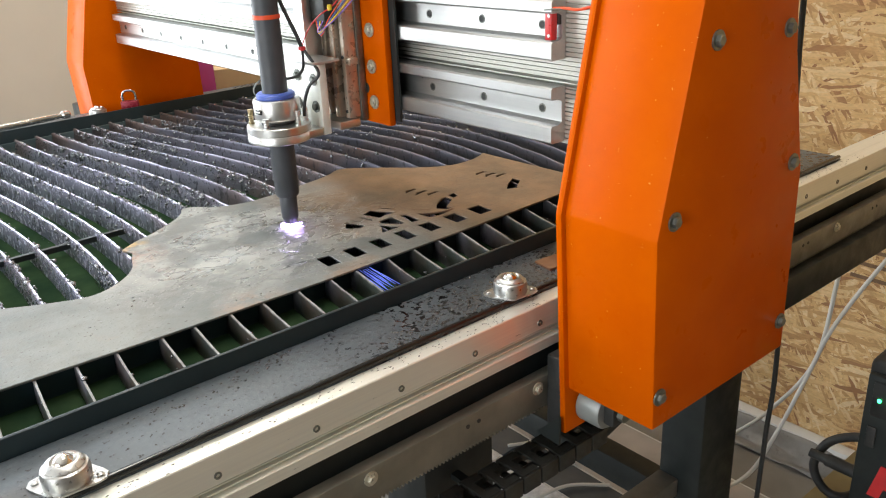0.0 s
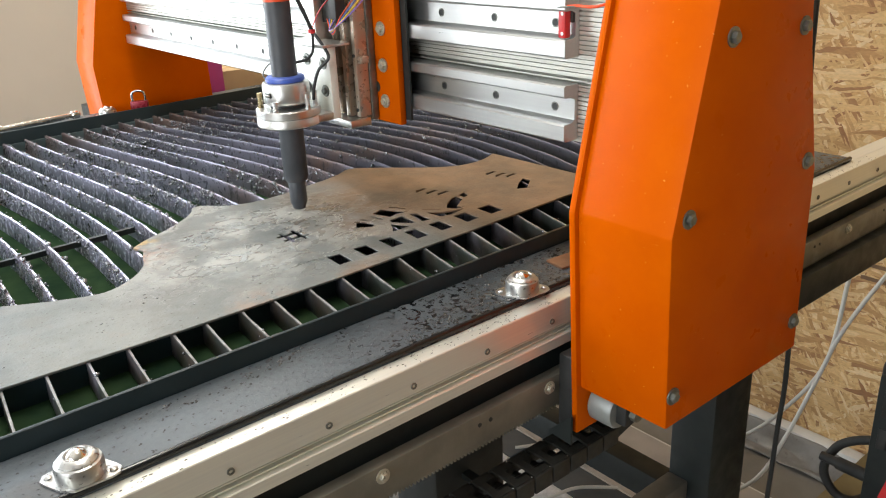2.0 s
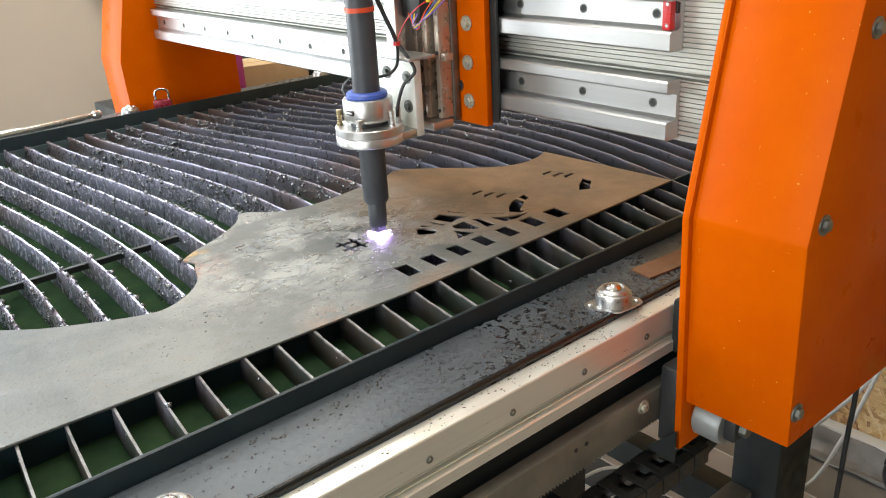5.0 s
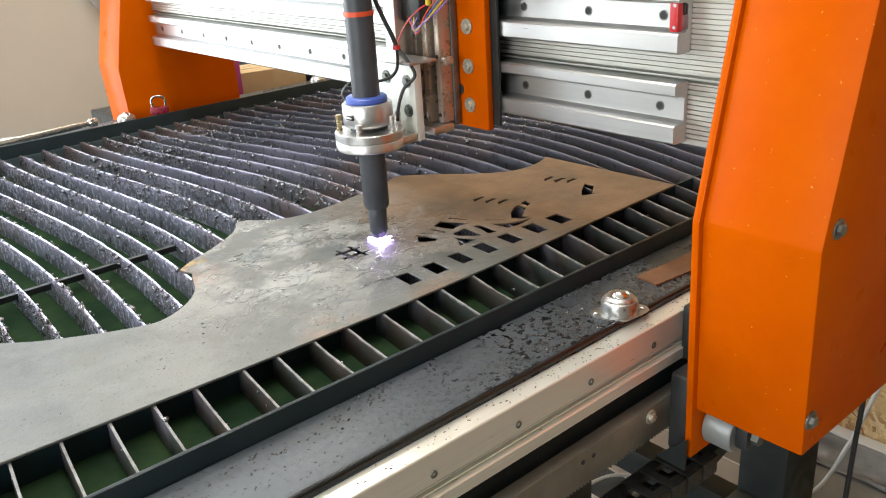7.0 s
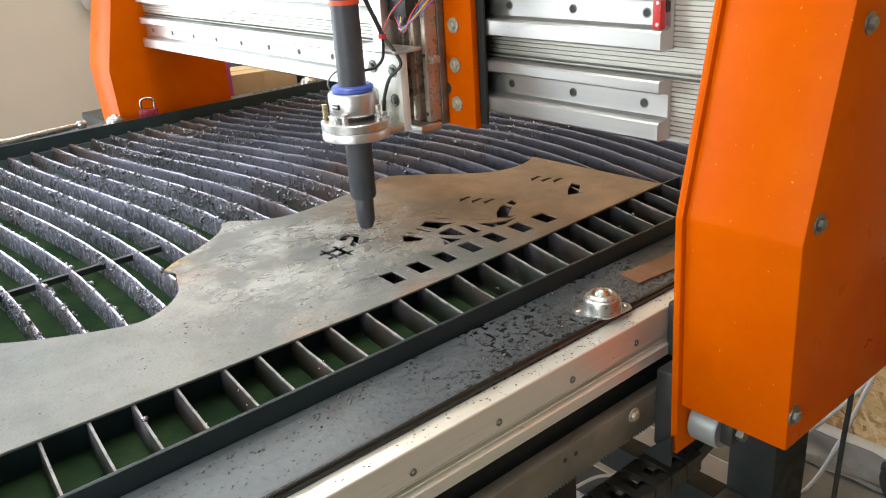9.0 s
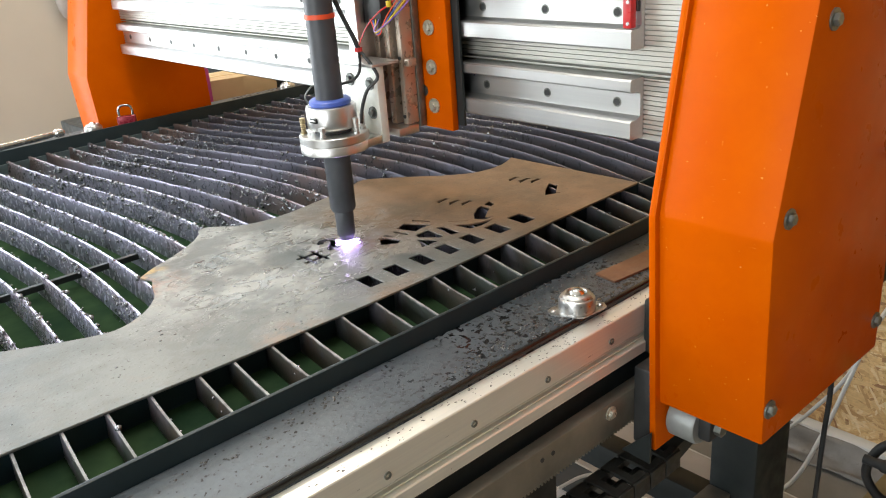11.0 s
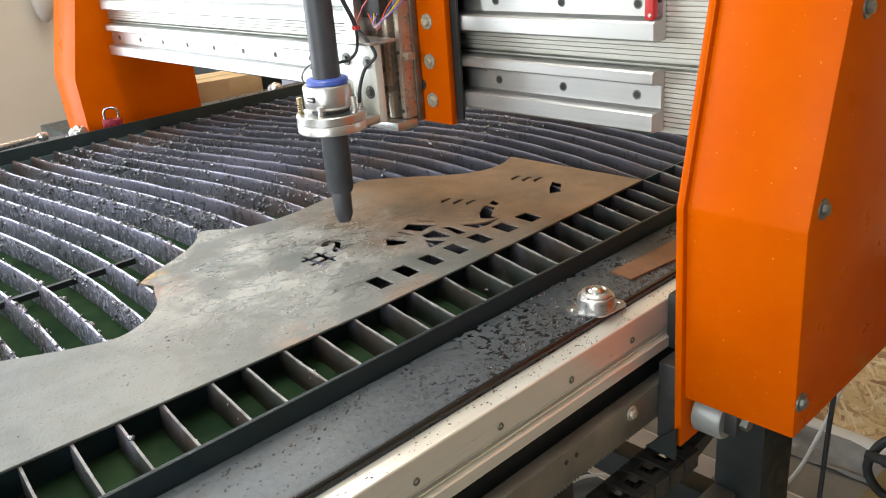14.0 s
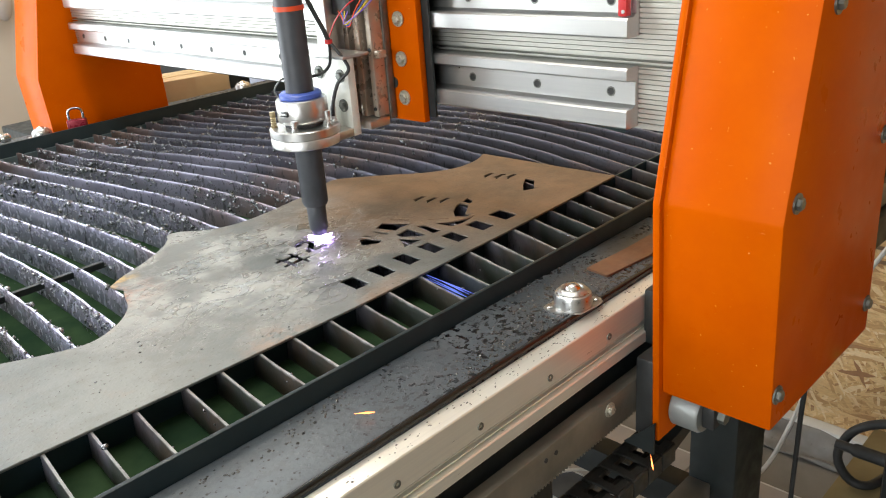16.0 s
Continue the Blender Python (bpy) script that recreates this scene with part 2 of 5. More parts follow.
def make_water():
    m = Mat("green_quench_water", (0.012, 0.035, 0.012), 0.06)
    n = m.noise(16, 5)
    m.color(m.mix(m.ramp(n, (0.3, 0.0), (0.7, 1.0)), (0.015, 0.033, 0.019), (0.035, 0.064, 0.030)))
    m.set("Specular IOR Level", 0.0)
    m.set("IOR", 1.1)
    m.rough(m.ramp(m.noise(9, 5), (0.35, 0.03), (0.65, 0.12)))
    m.bump(m.noise(24, 3), 0.04, 0.002)
    return m.m


ORANGE = make_orange()
ALU = make_alu(tone=0.56, stretch=(60, 1, 60), rough=0.34)
ALU_B = make_alu("dull_beam_aluminium", 0.52, (60, 1, 60), 0.38, 0.7)
BRIGHT = make_alu("bright_milled_plate", 0.92, (20, 20, 20), 0.36, 0.15)
ALU_X = make_alu("rail_aluminium", 0.84, (1, 60, 60), 0.33, 0.55)
MILLED = make_alu("milled_aluminium", 0.7, (20, 20, 20), 0.34)
CHROME = make_plain("bright_steel", (0.72, 0.71, 0.68), (0.55, 0.54, 0.5), 60, 0.2, 1.0, 0.05)
ZINC = make_plain("zinc_plated_steel", (0.62, 0.62, 0.6), (0.42, 0.42, 0.42), 80, 0.34, 1.0, 0.15)
BOLT = make_plain("dull_bolt_steel", (0.26, 0.265, 0.235), (0.14, 0.15, 0.135), 90, 0.4, 0.7, 0.15)
YZINC = make_plain("yellow_zinc_bolt", (0.62, 0.59, 0.48), (0.48, 0.46, 0.38), 90, 0.32, 0.6, 0.15)
BRASS = make_plain("aged_brass", (0.52, 0.42, 0.24), (0.36, 0.3, 0.18), 70, 0.35, 1.0)
BLACK = make_black_steel()
SLAT = make_slat()
PLATE = make_plate()
OSB = make_osb()
WATER = make_water()
DARK = make_plain("dark_painted_steel", (0.010, 0.014, 0.014), (0.020, 0.025, 0.024), 12, 0.5, 0.0, 0.08)
STRIP = make_plain("blue_black_steel", (0.012, 0.022, 0.026), (0.02, 0.032, 0.036), 12, 0.42, 0.0, 0.08)
STRIP.node_tree.nodes["Principled BSDF"].inputs["Specular IOR Level"].default_value = 0.3
TRAY = make_plain("teal_grey_tray_paint", (0.08, 0.12, 0.13), (0.12, 0.16, 0.17), 12, 0.45, 0.0, 0.08)
HOLDER = make_plain("dark_teal_paint", (0.010, 0.027, 0.033), (0.016, 0.036, 0.043), 12, 0.5, 0.0, 0.08)
EDGE_BLACK = make_plain("black_gloss_edge", (0.006, 0.007, 0.008), (0.012, 0.013, 0.014), 12, 0.18)
CHAINP = make_plain("dusty_black_plastic", (0.014, 0.015, 0.013), (0.028, 0.028, 0.024), 24, 0.55)
RACK = make_plain("oiled_gear_rack", (0.25, 0.235, 0.19), (0.12, 0.115, 0.095), 14, 0.4, 0.3, 0.2)
RUBBER = make_plain("black_plastic", (0.016, 0.017, 0.017), (0.034, 0.035, 0.034), 30, 0.5)
TORCHBODY = make_plain("grey_black_torch_sleeve", (0.045, 0.05, 0.058), (0.075, 0.08, 0.09), 22, 0.42, 0.0, 0.08)
BLUE = make_plain("blue_plastic", (0.05, 0.1, 0.42), (0.07, 0.13, 0.5), 30, 0.4)
REDP = make_plain("red_plastic", (0.62, 0.03, 0.03), (0.5, 0.025, 0.03), 30, 0.35)
REDO = make_plain("orange_red_tape", (0.85, 0.1, 0.03), (0.75, 0.08, 0.02), 30, 0.4)
BRONZE = make_plain("brown_steel", (0.46, 0.36, 0.27), (0.62, 0.55, 0.46), 26, 0.3, 0.55, 0.1)
MAROON = make_plain("maroon_lock_body", (0.28, 0.02, 0.035), (0.2, 0.015, 0.03), 30, 0.3, 0.3)
YELLOW = make_plain("yellow_sleeve", (0.8, 0.6, 0.02), (0.7, 0.5, 0.02), 30, 0.4)
WHITEP = make_plain("white_wire", (0.75, 0.74, 0.7), (0.6, 0.59, 0.55), 20, 0.45)
PURPLE = make_plain("violet_wire", (0.25, 0.15, 0.55), (0.2, 0.12, 0.5), 30, 0.4)
MAGENTA = make_plain("magenta_card", (0.45, 0.06, 0.28), (0.36, 0.05, 0.24), 12, 0.6)
CARTON = make_plain("brown_carton", (0.52, 0.39, 0.22), (0.44, 0.32, 0.18), 10, 0.7)
TAPE = make_plain("clear_carton_tape", (0.62, 0.47, 0.25), (0.58, 0.43, 0.22), 10, 0.3)
PALEBOX = make_plain("pale_blue_card", (0.5, 0.55, 0.75), (0.6, 0.65, 0.8), 10, 0.6)
BEIGE = make_plain("beige_wall_paint", (0.47, 0.435, 0.375), (0.52, 0.48, 0.415), 2.5, 0.75, 0.0, 0.06)
CEIL = make_plain("white_ceiling_paint", (0.72, 0.71, 0.68), (0.78, 0.77, 0.74), 3, 0.8)
CONCRETE = make_plain("worn_concrete", (0.19, 0.175, 0.155), (0.29, 0.27, 0.24), 5, 0.72, 0.0, 0.3, 60)
SKIRT = make_plain("white_painted_board", (0.66, 0.66, 0.64), (0.76, 0.76, 0.74), 8, 0.5)
SHEETING = make_plain("dusty_clear_sheeting", (0.17, 0.16, 0.15), (0.28, 0.27, 0.26), 18, 0.35, 0.0, 0.5, 30)
TILE_W = make_plain("speckled_white_tile", (0.62, 0.60, 0.60), (0.88, 0.86, 0.86), 90, 0.5, 0.0, 0.3)
TILE_D = make_plain("slate_blue_tile", (0.045, 0.062, 0.08), (0.07, 0.09, 0.11), 14, 0.4)
TILE_G = make_plain("dusty_grey_tile", (0.38, 0.35, 0.33), (0.52, 0.48, 0.45), 9, 0.55)
DUSTY = make_plain("dusty_black_paint", (0.12, 0.115, 0.10), (0.20, 0.185, 0.16), 14, 0.6)
OLIVE = make_plain("olive_brown_card", (0.2, 0.15, 0.065), (0.26, 0.2, 0.09), 10, 0.65)
RUSTY = make_plain("rusty_offcut", (0.3, 0.15, 0.075), (0.2, 0.11, 0.07), 30, 0.5, 0.4, 0.3)
DROSS = make_plain("dark_glassy_dross", (0.04, 0.04, 0.044), (0.42, 0.43, 0.46), 170, 0.24, 0.75, 0.4)
DROP = make_plain("wet_grit", (0.02, 0.02, 0.02), (0.22, 0.22, 0.21), 300, 0.12, 0.4)
GREY = make_plain("grey_motor_shell", (0.25, 0.27, 0.26), (0.34, 0.355, 0.345), 30, 0.4, 0.3)
STAMP = make_plain("faded_ink", (0.16, 0.09, 0.05), (0.22, 0.13, 0.07), 30, 0.7)
LED_G = emitter("green_lamp", (0.02, 1.0, 0.15), 14)
LED_R = emitter("red_lamp", (1.0, 0.06, 0.02), 5)
ARC = emitter("plasma_arc_glow", (0.66, 0.52, 1.0), 70)
FLARE = emitter("violet_arc_fringe", (0.5, 0.34, 1.0), 12)
ARC_BLUE = emitter("blue_arc_glow", (0.14, 0.20, 0.8), 1.2)
EMBER = emitter("glowing_ember", (1.0, 0.14, 0.02), 7)
SPARK = emitter("hot_spark", (1.0, 0.24, 0.06), 5.0)
JETGLOW = emitter("orange_hot_spark", (1.0, 0.20, 0.035), 26)
SPARK_W = emitter("white_hot_spark", (1.0, 0.72, 0.42), 22)


# ---- mesh helpers ----
def box(bm, x0, x1, y0, y1, z0, z1, bevel=0.0, seg=2):
    r = bmesh.ops.create_cube(bm, size=1)
    vs = r["verts"]
    for v in vs:
        v.co = Vector(((x0 + x1) / 2 + v.co.x * (x1 - x0), (y0 + y1) / 2 + v.co.y * (y1 - y0), (z0 + z1) / 2 + v.co.z * (z1 - z0)))
    if bevel:
        es = list({e for v in vs for e in v.link_edges})
        bmesh.ops.bevel(bm, geom=es, offset=bevel, segments=seg, affect="EDGES", profile=0.5)
    return bm


def bx(*a, **k):
    return box(bmesh.new(), *a, **k)


def lathe(profile, seg=32, origin=(0, 0, 0), axis="z"):
    """A solid of revolution from (radius, height) pairs."""
    bm = bmesh.new()
    rings = []
    for r, h in profile:
        ring = []
        for i in range(seg):
            a = 2 * math.pi * i / seg
            p = Vector((r * math.cos(a), r * math.sin(a), h))
            if axis == "y":
                p = Vector((p.x, h, p.y))
            elif axis == "x":
                p = Vector((h, p.x, p.y))
            ring.append(bm.verts.new(p + Vector(origin)))
        rings.append(ring)
    for a, b in zip(rings, rings[1:]):
        for i in range(seg):
            bm.faces.new((a[i], a[(i + 1) % seg], b[(i + 1) % seg], b[i]))
    bm.faces.new(rings[0])
    bm.faces.new(rings[-1])
    bmesh.ops.recalc_face_normals(bm, faces=bm.faces[:])
    return bm


def prism(pts, axis, lo, hi, bevel=0.0):
    """A polygon drawn in the two other axes, drawn out along axis from lo to hi."""
    bm = bmesh.new()
    n = "xyz".index(axis)
    rings = []
    for h in (lo, hi):
        ring = []
        for p in pts:
            c = list(p)
            c.insert(n, h)
            ring.append(bm.verts.new(c))
        rings.append(ring)
    k = len(pts)
    for i in range(k):
        bm.faces.new((rings[0][i], rings[0][(i + 1) % k], rings[1][(i + 1) % k], rings[1][i]))
    caps = [bm.faces.new(rings[0]), bm.faces.new(rings[1])]
    bmesh.ops.recalc_face_normals(bm, faces=bm.faces[:])
    if bevel:
        bmesh.ops.bevel(bm, geom=bm.edges[:], offset=bevel, segments=2, affect="EDGES", profile=0.5)
    bmesh.ops.triangulate(bm, faces=[f for f in bm.faces if len(f.verts) > 4])
    return bm


def smooth_path(pts, steps=8):
    pts = [Vector(p) for p in pts]
    ext = [2 * pts[0] - pts[1], *pts, 2 * pts[-1] - pts[-2]]
    out = []
    for a, b, c, d in zip(ext, ext[1:], ext[2:], ext[3:]):
        for i in range(steps):
            t = i / steps
            out.append(0.5 * (2 * b + (c - a) * t + (2 * a - 5 * b + 4 * c - d) * t * t + (3 * b - a - 3 * c + d) * t ** 3))
    return [*out, pts[-1]]


def tube(pts, r, seg=8, steps=8):
    bm = bmesh.new()
    line = smooth_path(pts, steps) if len(pts) > 2 else [Vector(p) for p in pts]
    rings = []
    side = None
    for i, p in enumerate(line):
        d = (line[min(i + 1, len(line) - 1)] - line[max(i - 1, 0)]).normalized()
        if side is None:
            side = d.cross(Vector((0.3, 0.2, 1))).normalized()
        side = (side - d * side.dot(d)).normalized()
        up = d.cross(side)
        rings.append([bm.verts.new(p + r * (math.cos(2 * math.pi * k / seg) * side + math.sin(2 * math.pi * k / seg) * up)) for k in range(seg)])
    for a, b in zip(rings, rings[1:]):
        for k in range(seg):
            bm.faces.new((a[k], a[(k + 1) % seg], b[(k + 1) % seg], b[k]))
    bm.faces.new(rings[0])
    bm.faces.new(rings[-1])
    bmesh.ops.recalc_face_normals(bm, faces=bm.faces[:])
    return bm


def mesh_of(name, bm, material, smooth=None):
    me = bpy.data.meshes.new(name)
    bm.to_mesh(me)
    bm.free()
    me.materials.append(material)
    if smooth:
        me.shade_smooth()
        me.set_sharp_from_angle(angle=radians(smooth))
    return me


def part(name, bm, material, parent, label="", smooth=40):
    ob = new(name, mesh_of(name, bm, material, smooth))
    ob.parent = parent
    if label:
        ob["label"] = label
    return ob


def thing(name, label, category, group="", at=(0, 0, 0)):
    ob = new(name)
    ob.empty_display_size = 0.05
    ob.location = at
    return tagged(ob, label, category, group)


def solid(name, bm, material, label, category, group="", kind="", smooth=40):
    return tagged(new(name, mesh_of(name, bm, material, smooth)), label, category, group, kind)


def hexbolt(at, way, r=0.0065, name="bolt", parent=None, washer=True, mat=None):
    """A hexagon bolt head with a washer, on the way x or y (sign gives the side)."""
    axis, s = way[-1], -1 if way[0] == "-" else 1
    bm = bmesh.new()
    for prof, seg in (((0.0001, 0), (r * 1.55, 0), (r * 1.55, s * r * 0.28), (0.0001, s * r * 0.28)), 24), (((r * 0.98, s * r * 0.28), (r * 0.98, s * r * 0.8), (r * 0.8, s * r * 0.98), (0.0001, s * r * 0.98)), 6):
        b = lathe(prof, seg, at, axis)
        me = bpy.data.meshes.new("tmp")
        b.to_mesh(me)
        b.free()
        bm.from_mesh(me)
        bpy.data.meshes.remove(me)
    return part(name, bm, mat or BOLT, parent, "", 30)


def joined(*bms):
    out = bmesh.new()
    for b in bms:
        me = bpy.data.meshes.new("tmp")
        b.to_mesh(me)
        b.free()
        out.from_mesh(me)
        bpy.data.meshes.remove(me)
    return out


# ---- the room ----
X0, X1, Y0, Y1, Z1 = -3.0, 1.345, -5.2, 2.75, 2.8
W = 0.12


def structure(name, bm, material, label):
    return solid(name, bm, material, label, name.split("_")[0], kind="structure", smooth=30)


def build_room():
    structure("floor", bx(X0 - W, X1 + W, Y0 - W, Y1 + W + 3, -0.6, 0), CONCRETE, "worn dusty grey concrete workshop floor")
    structure("wall_east", bx(X1, X1 + W, Y0 - W, Y1 + W, 0, Z1), OSB, "bare strand board sheathing on the workshop wall")
    structure("wall_north", joined(bx(-0.08, X1, Y1, Y1 + W, 0, 1.38), bx(0.62, X1, Y1, Y1 + W, 1.38, 2.35), bx(X0, -2.85, Y1, Y1 + W, 0, Z1), bx(-2.85, X1, Y1, Y1 + W, 2.35, Z1)), BEIGE, "plain beige painted wall with a wide door opening")
    # Unseen wall; its opening is added to let the west fill in.
    structure("wall_west", joined(bx(X0 - W, X0, Y0, -1.45, 0, Z1), bx(X0 - W, X0, 0.45, Y1, 0, Z1), bx(X0 - W, X0, -1.45, 0.45, 0, 0.75), bx(X0 - W, X0, -1.45, 0.45, 2.25, Z1)), BEIGE, "unseen beige wall with an opening added for the side fill")
    # Unseen wall, set far back so faces turned to -y stay dim.
    structure("wall_south", bx(X0, X1, Y0 - W, Y0, 0, Z1), BEIGE, "plain beige painted wall")
    structure("ceiling", bx(X0 - W, X1 + W, Y0 - W, Y1 + W, Z1, Z1 + 0.1), CEIL, "white painted ceiling")
    structure("baseboard", bx(X1 - 0.035, X1 - 0.001, Y0, Y1, 0.0, 0.055, bevel=0.003), SKIRT, "low white painted board along the foot of the wall")
    sheet = bmesh.new()
    bmesh.ops.create_grid(sheet, x_segments=10, y_segments=90, size=0.5)
    for v in sheet.verts:
        x, y = v.co.x + 0.5, v.co.y * 1.7 + 0.25
        v.co = Vector((X1 - 0.10 + 0.065 * x + 0.01 * noise.noise((0, y * 9, 3)), y, 0.006 + 0.045 * x * x + 0.012 * noise.noise((x * 4, y * 12, 0))))
    ob = solid("plastic_sheeting", sheet, SHEETING, "crumpled dusty plastic sheeting along the wall foot", "plastic sheeting")
    ob.modifiers.new("thick", "SOLIDIFY").thickness = 0.002
    # Housings made up to go with the two ceiling fills, out of view.
    lamp = thing("ceiling_lamp", "unseen white ceiling fixture added above the fill light", "lamp", at=(0.1, 0.5, 2.78))
    part("housing", bx(-0.16, 0.16, -0.7, 0.7, -0.02, 0.02, bevel=0.005), SKIRT, lamp)
    lamp2 = thing("ceiling_lamp", "unseen white ceiling fixture added above the fill light", "lamp", at=(0.8, 1.9, 2.78))
    part("housing", bx(-0.55, 0.52, -0.16, 0.16, -0.02, 0.02, bevel=0.005), SKIRT, lamp2)
    floor = bpy.data.objects["floor"]
    tones = {0: TILE_W, 1: TILE_D, 2: TILE_G}
    edges = [0.40, 0.505, 0.60, 0.705, 0.809, 0.906, 1.01, 1.12]
    pattern = [1, 2, 0, 0, 1, 2, 2]
    for i, (a, b) in enumerate(zip(edges, edges[1:])):
        for j in range(5):
            y = -0.32 + 0.31 * j
            part("tile", bx(a + 0.0025, b - 0.0025, y, y + 0.307, -0.004, 0.006, bevel=0.0015, seg=1), tones[pattern[i]], floor)
    for a in edges[3:]:
        part("joint", bx(a - 0.0022, a + 0.0022, -0.32, 1.23, -0.003, 0.0052), SKIRT, floor)


# ---- the cutting table ----
TX0, TX1 = -0.85, 1.05


def slat_x(near, y):
    """Where a slat, warped by heat, lies across the table; near: its place at the near end."""
    a = 0.0274 + 0.045 * min(1, max(0, (near - 0.05) / 0.45))
    return near + a * (1.487 - 1 + math.cos(4.19 * (y - 0.63)))


def far(y):
    """Nought by the table's near edge, one past the steel sheet's near edge."""
    return min(1, max(0, (y - 0.2) / 0.2))


def build_table():
    table = thing("cutting_table", "black steel plasma cutting table with worn slats over a water tray", "cutting table", at=(0, 0, 0))
    for name, y0, y1 in (("side_beam", 0.0225, 0.1122), ("side_beam", 1.352, 1.47)):
        part(name, bx(TX0, TX1, y0, y1, 0.745, 0.80, bevel=0.008, seg=3), BLACK, table, "wet black steel box beam strewn with grit")
    # Added strip draws the dark glossy band of the beam's own rounded edge.
    part("edge_seal", bx(TX0, TX1, 0.0216, 0.0280, 0.7935, 0.8008, bevel=0.003, seg=3), EDGE_BLACK, table, "black glossy strip added over the beam's rounded edge")
    part("end_beam", bx(TX1 - 0.1, TX1 - 0.003, 0.112, 1.352, 0.745, 0.797, bevel=0.006), BLACK, table)
    part("end_beam", bx(TX0 + 0.003, TX0 + 0.1, 0.112, 1.352, 0.745, 0.797, bevel=0.006), BLACK, table)
    part("edge_strip", bx(TX0 + 0.1, TX1 - 0.1, 0.1125, 0.1175, 0.70, 0.817, bevel=0.0012), STRIP, table)
    part("edge_strip", bx(TX0 + 0.1, TX1 - 0.1, 1.3465, 1.3515, 0.70, 0.817, bevel=0.0012), STRIP, table)
    part("tray", joined(bx(TX0 + 0.1, TX1 - 0.1, 0.118, 1.346, 0.66, 0.668), bx(TX0 + 0.1, TX1 - 0.1, 0.118, 0.122, 0.668, 0.79), bx(TX0 + 0.1, TX1 - 0.1, 1.342, 1.346, 0.668, 0.79), bx(TX0 + 0.1, TX0 + 0.104, 0.122, 1.342, 0.668, 0.79), bx(TX1 - 0.104, TX1 - 0.1, 0.122, 1.342, 0.668, 0.79)), TRAY, table)
    part("water", bx(TX0 + 0.105, TX1 - 0.105, 0.1225, 1.3415, 0.669, 0.767), WATER, table, "dark green water in the tray")
    part("slat_holder", bx(TX0 + 0.106, TX1 - 0.106, 0.2440, 0.2470, 0.70, 0.7955), HOLDER, table, "dark teal slat holder plate")
    for y in (0.635,):
        part("support_bar", bx(TX0 + 0.106, 0.06, y - 0.0035, y + 0.0035, 0.7795, 0.7875), DARK, table)
    for x in (-0.7, 0.165, 0.76):
        for y in (0.058, 1.3):
            part("leg", bx(x, x + 0.112, y, y + 0.084, 0.0, 0.744, bevel=0.006), DARK, table)
            part("foot_plate", bx(x - 0.02, x + 0.132, y - 0.02, y + 0.104, 0.0, 0.008, bevel=0.002), DARK, table)
    part("stretcher", bx(0.2775, 0.7595, 0.098, 0.14, 0.215, 0.253, bevel=0.004), DUSTY, table, "dusty dark steel stretcher")
    part("stretcher", bx(0.79, 0.84, 0.1425, 1.2995, 0.13, 0.19, bevel=0.004), DARK, table)
    # slats, warped by heat
    k = 0
    c = -0.147 - 0.0425 * 13
    while c < 0.98:
        rnd = random.Random(k)
        bm = bmesh.new()
        rows = []
        n = 70
        tilt = rnd.uniform(-0.004, 0.004)
        for i in range(n + 1):
            y = 0.1235 + (1.3405 - 0.1235) * i / n
            x = slat_x(c, y) + 0.0009 * noise.noise((k * 3.1, y * 3, 0))
            top = 0.7965 - 0.0022 * max(0, noise.noise((k * 7.7, y * 22, 1))) - 0.0012 * max(0, noise.noise((k * 5.1, y * 70, 4)))
            th = 0.0015
            bead = (0.0010 + 0.0005 * noise.noise((k * 2.3, y * 9, 7))) * far(y)
            xt = x + tilt
            # slats lean a little, and rest upright by the near edge
            x = xt - 0.012 * far(y) - 0.0015
            groove = 0.0012 * far(y)
            rows.append([bm.verts.new(p) for p in ((x - th, y, 0.70), (xt - th, y, top - 0.0065), (xt - th - bead, y, top - 0.0035), (xt - th * 0.75 - bead * 0.5, y, top), (xt, y, top - groove), (xt + th * 0.75 + bead * 0.5, y, top), (xt + th + bead, y, top - 0.0035), (xt + th, y, top - 0.0065), (x + th, y, 0.70))])
        for a, b in zip(rows, rows[1:]):
            for i in range(9):
                bm.faces.new((a[i], a[(i + 1) % 9], b[(i + 1) % 9], b[i]))
        bm.faces.new(rows[0])
        bm.faces.new(rows[-1])
        bmesh.ops.recalc_face_normals(bm, faces=bm.faces[:])
        part("slat", bm, SLAT, table)
        k += 1
        c += 0.0425
    # guide rail and gear rack along the near side
    rail = part("guide_rail", prism([(-0.0045, 0.7380), (-0.0045, 0.7500), (-0.003, 0.7510), (0.004, 0.7512), (0.004, 0.7530), (0.0005, 0.7533), (0.0005, 0.7550), (0.010, 0.7553), (0.010, 0.7590), (0.0005, 0.7593), (0.0005, 0.7608), (0.003, 0.7610), (0.003, 0.7618), (0.0, 0.762), (0.0, 0.792), (0.001, 0.793), (0.0215, 0.793), (0.0215, 0.738)], "x", -0.95, 1.3), ALU_X, table, "long silver aluminium guide rail", 30)
    part("rail_back", bx(-0.95, TX0 - 0.001, 0.0218, 0.05, 0.743, 0.793), ALU_X, table)
    part("rail_back", bx(TX1 + 0.001, 1.3, 0.0218, 0.05, 0.743, 0.793), ALU_X, table)
    for i in range(-8, 13):
        ring = lathe([(0.0018, 0.0006), (0.002, -0.001), (0.0036, -0.001), (0.0038, 0.0006)], 14, (0.1 * i, 0, 0.771), "y")
        part("screw", ring, BOLT, rail)
    part("mounting_strip", bx(-0.95, 1.25, 0.016, 0.0215, 0.66, 0.7375), DARK, table)
    rack = part("gear_rack", bx(-0.95, 1.25, -0.010, 0.0055, 0.6665, 0.7065, bevel=0.0012), RACK, table, "oily brown steel gear rack")
    bm = bmesh.new()
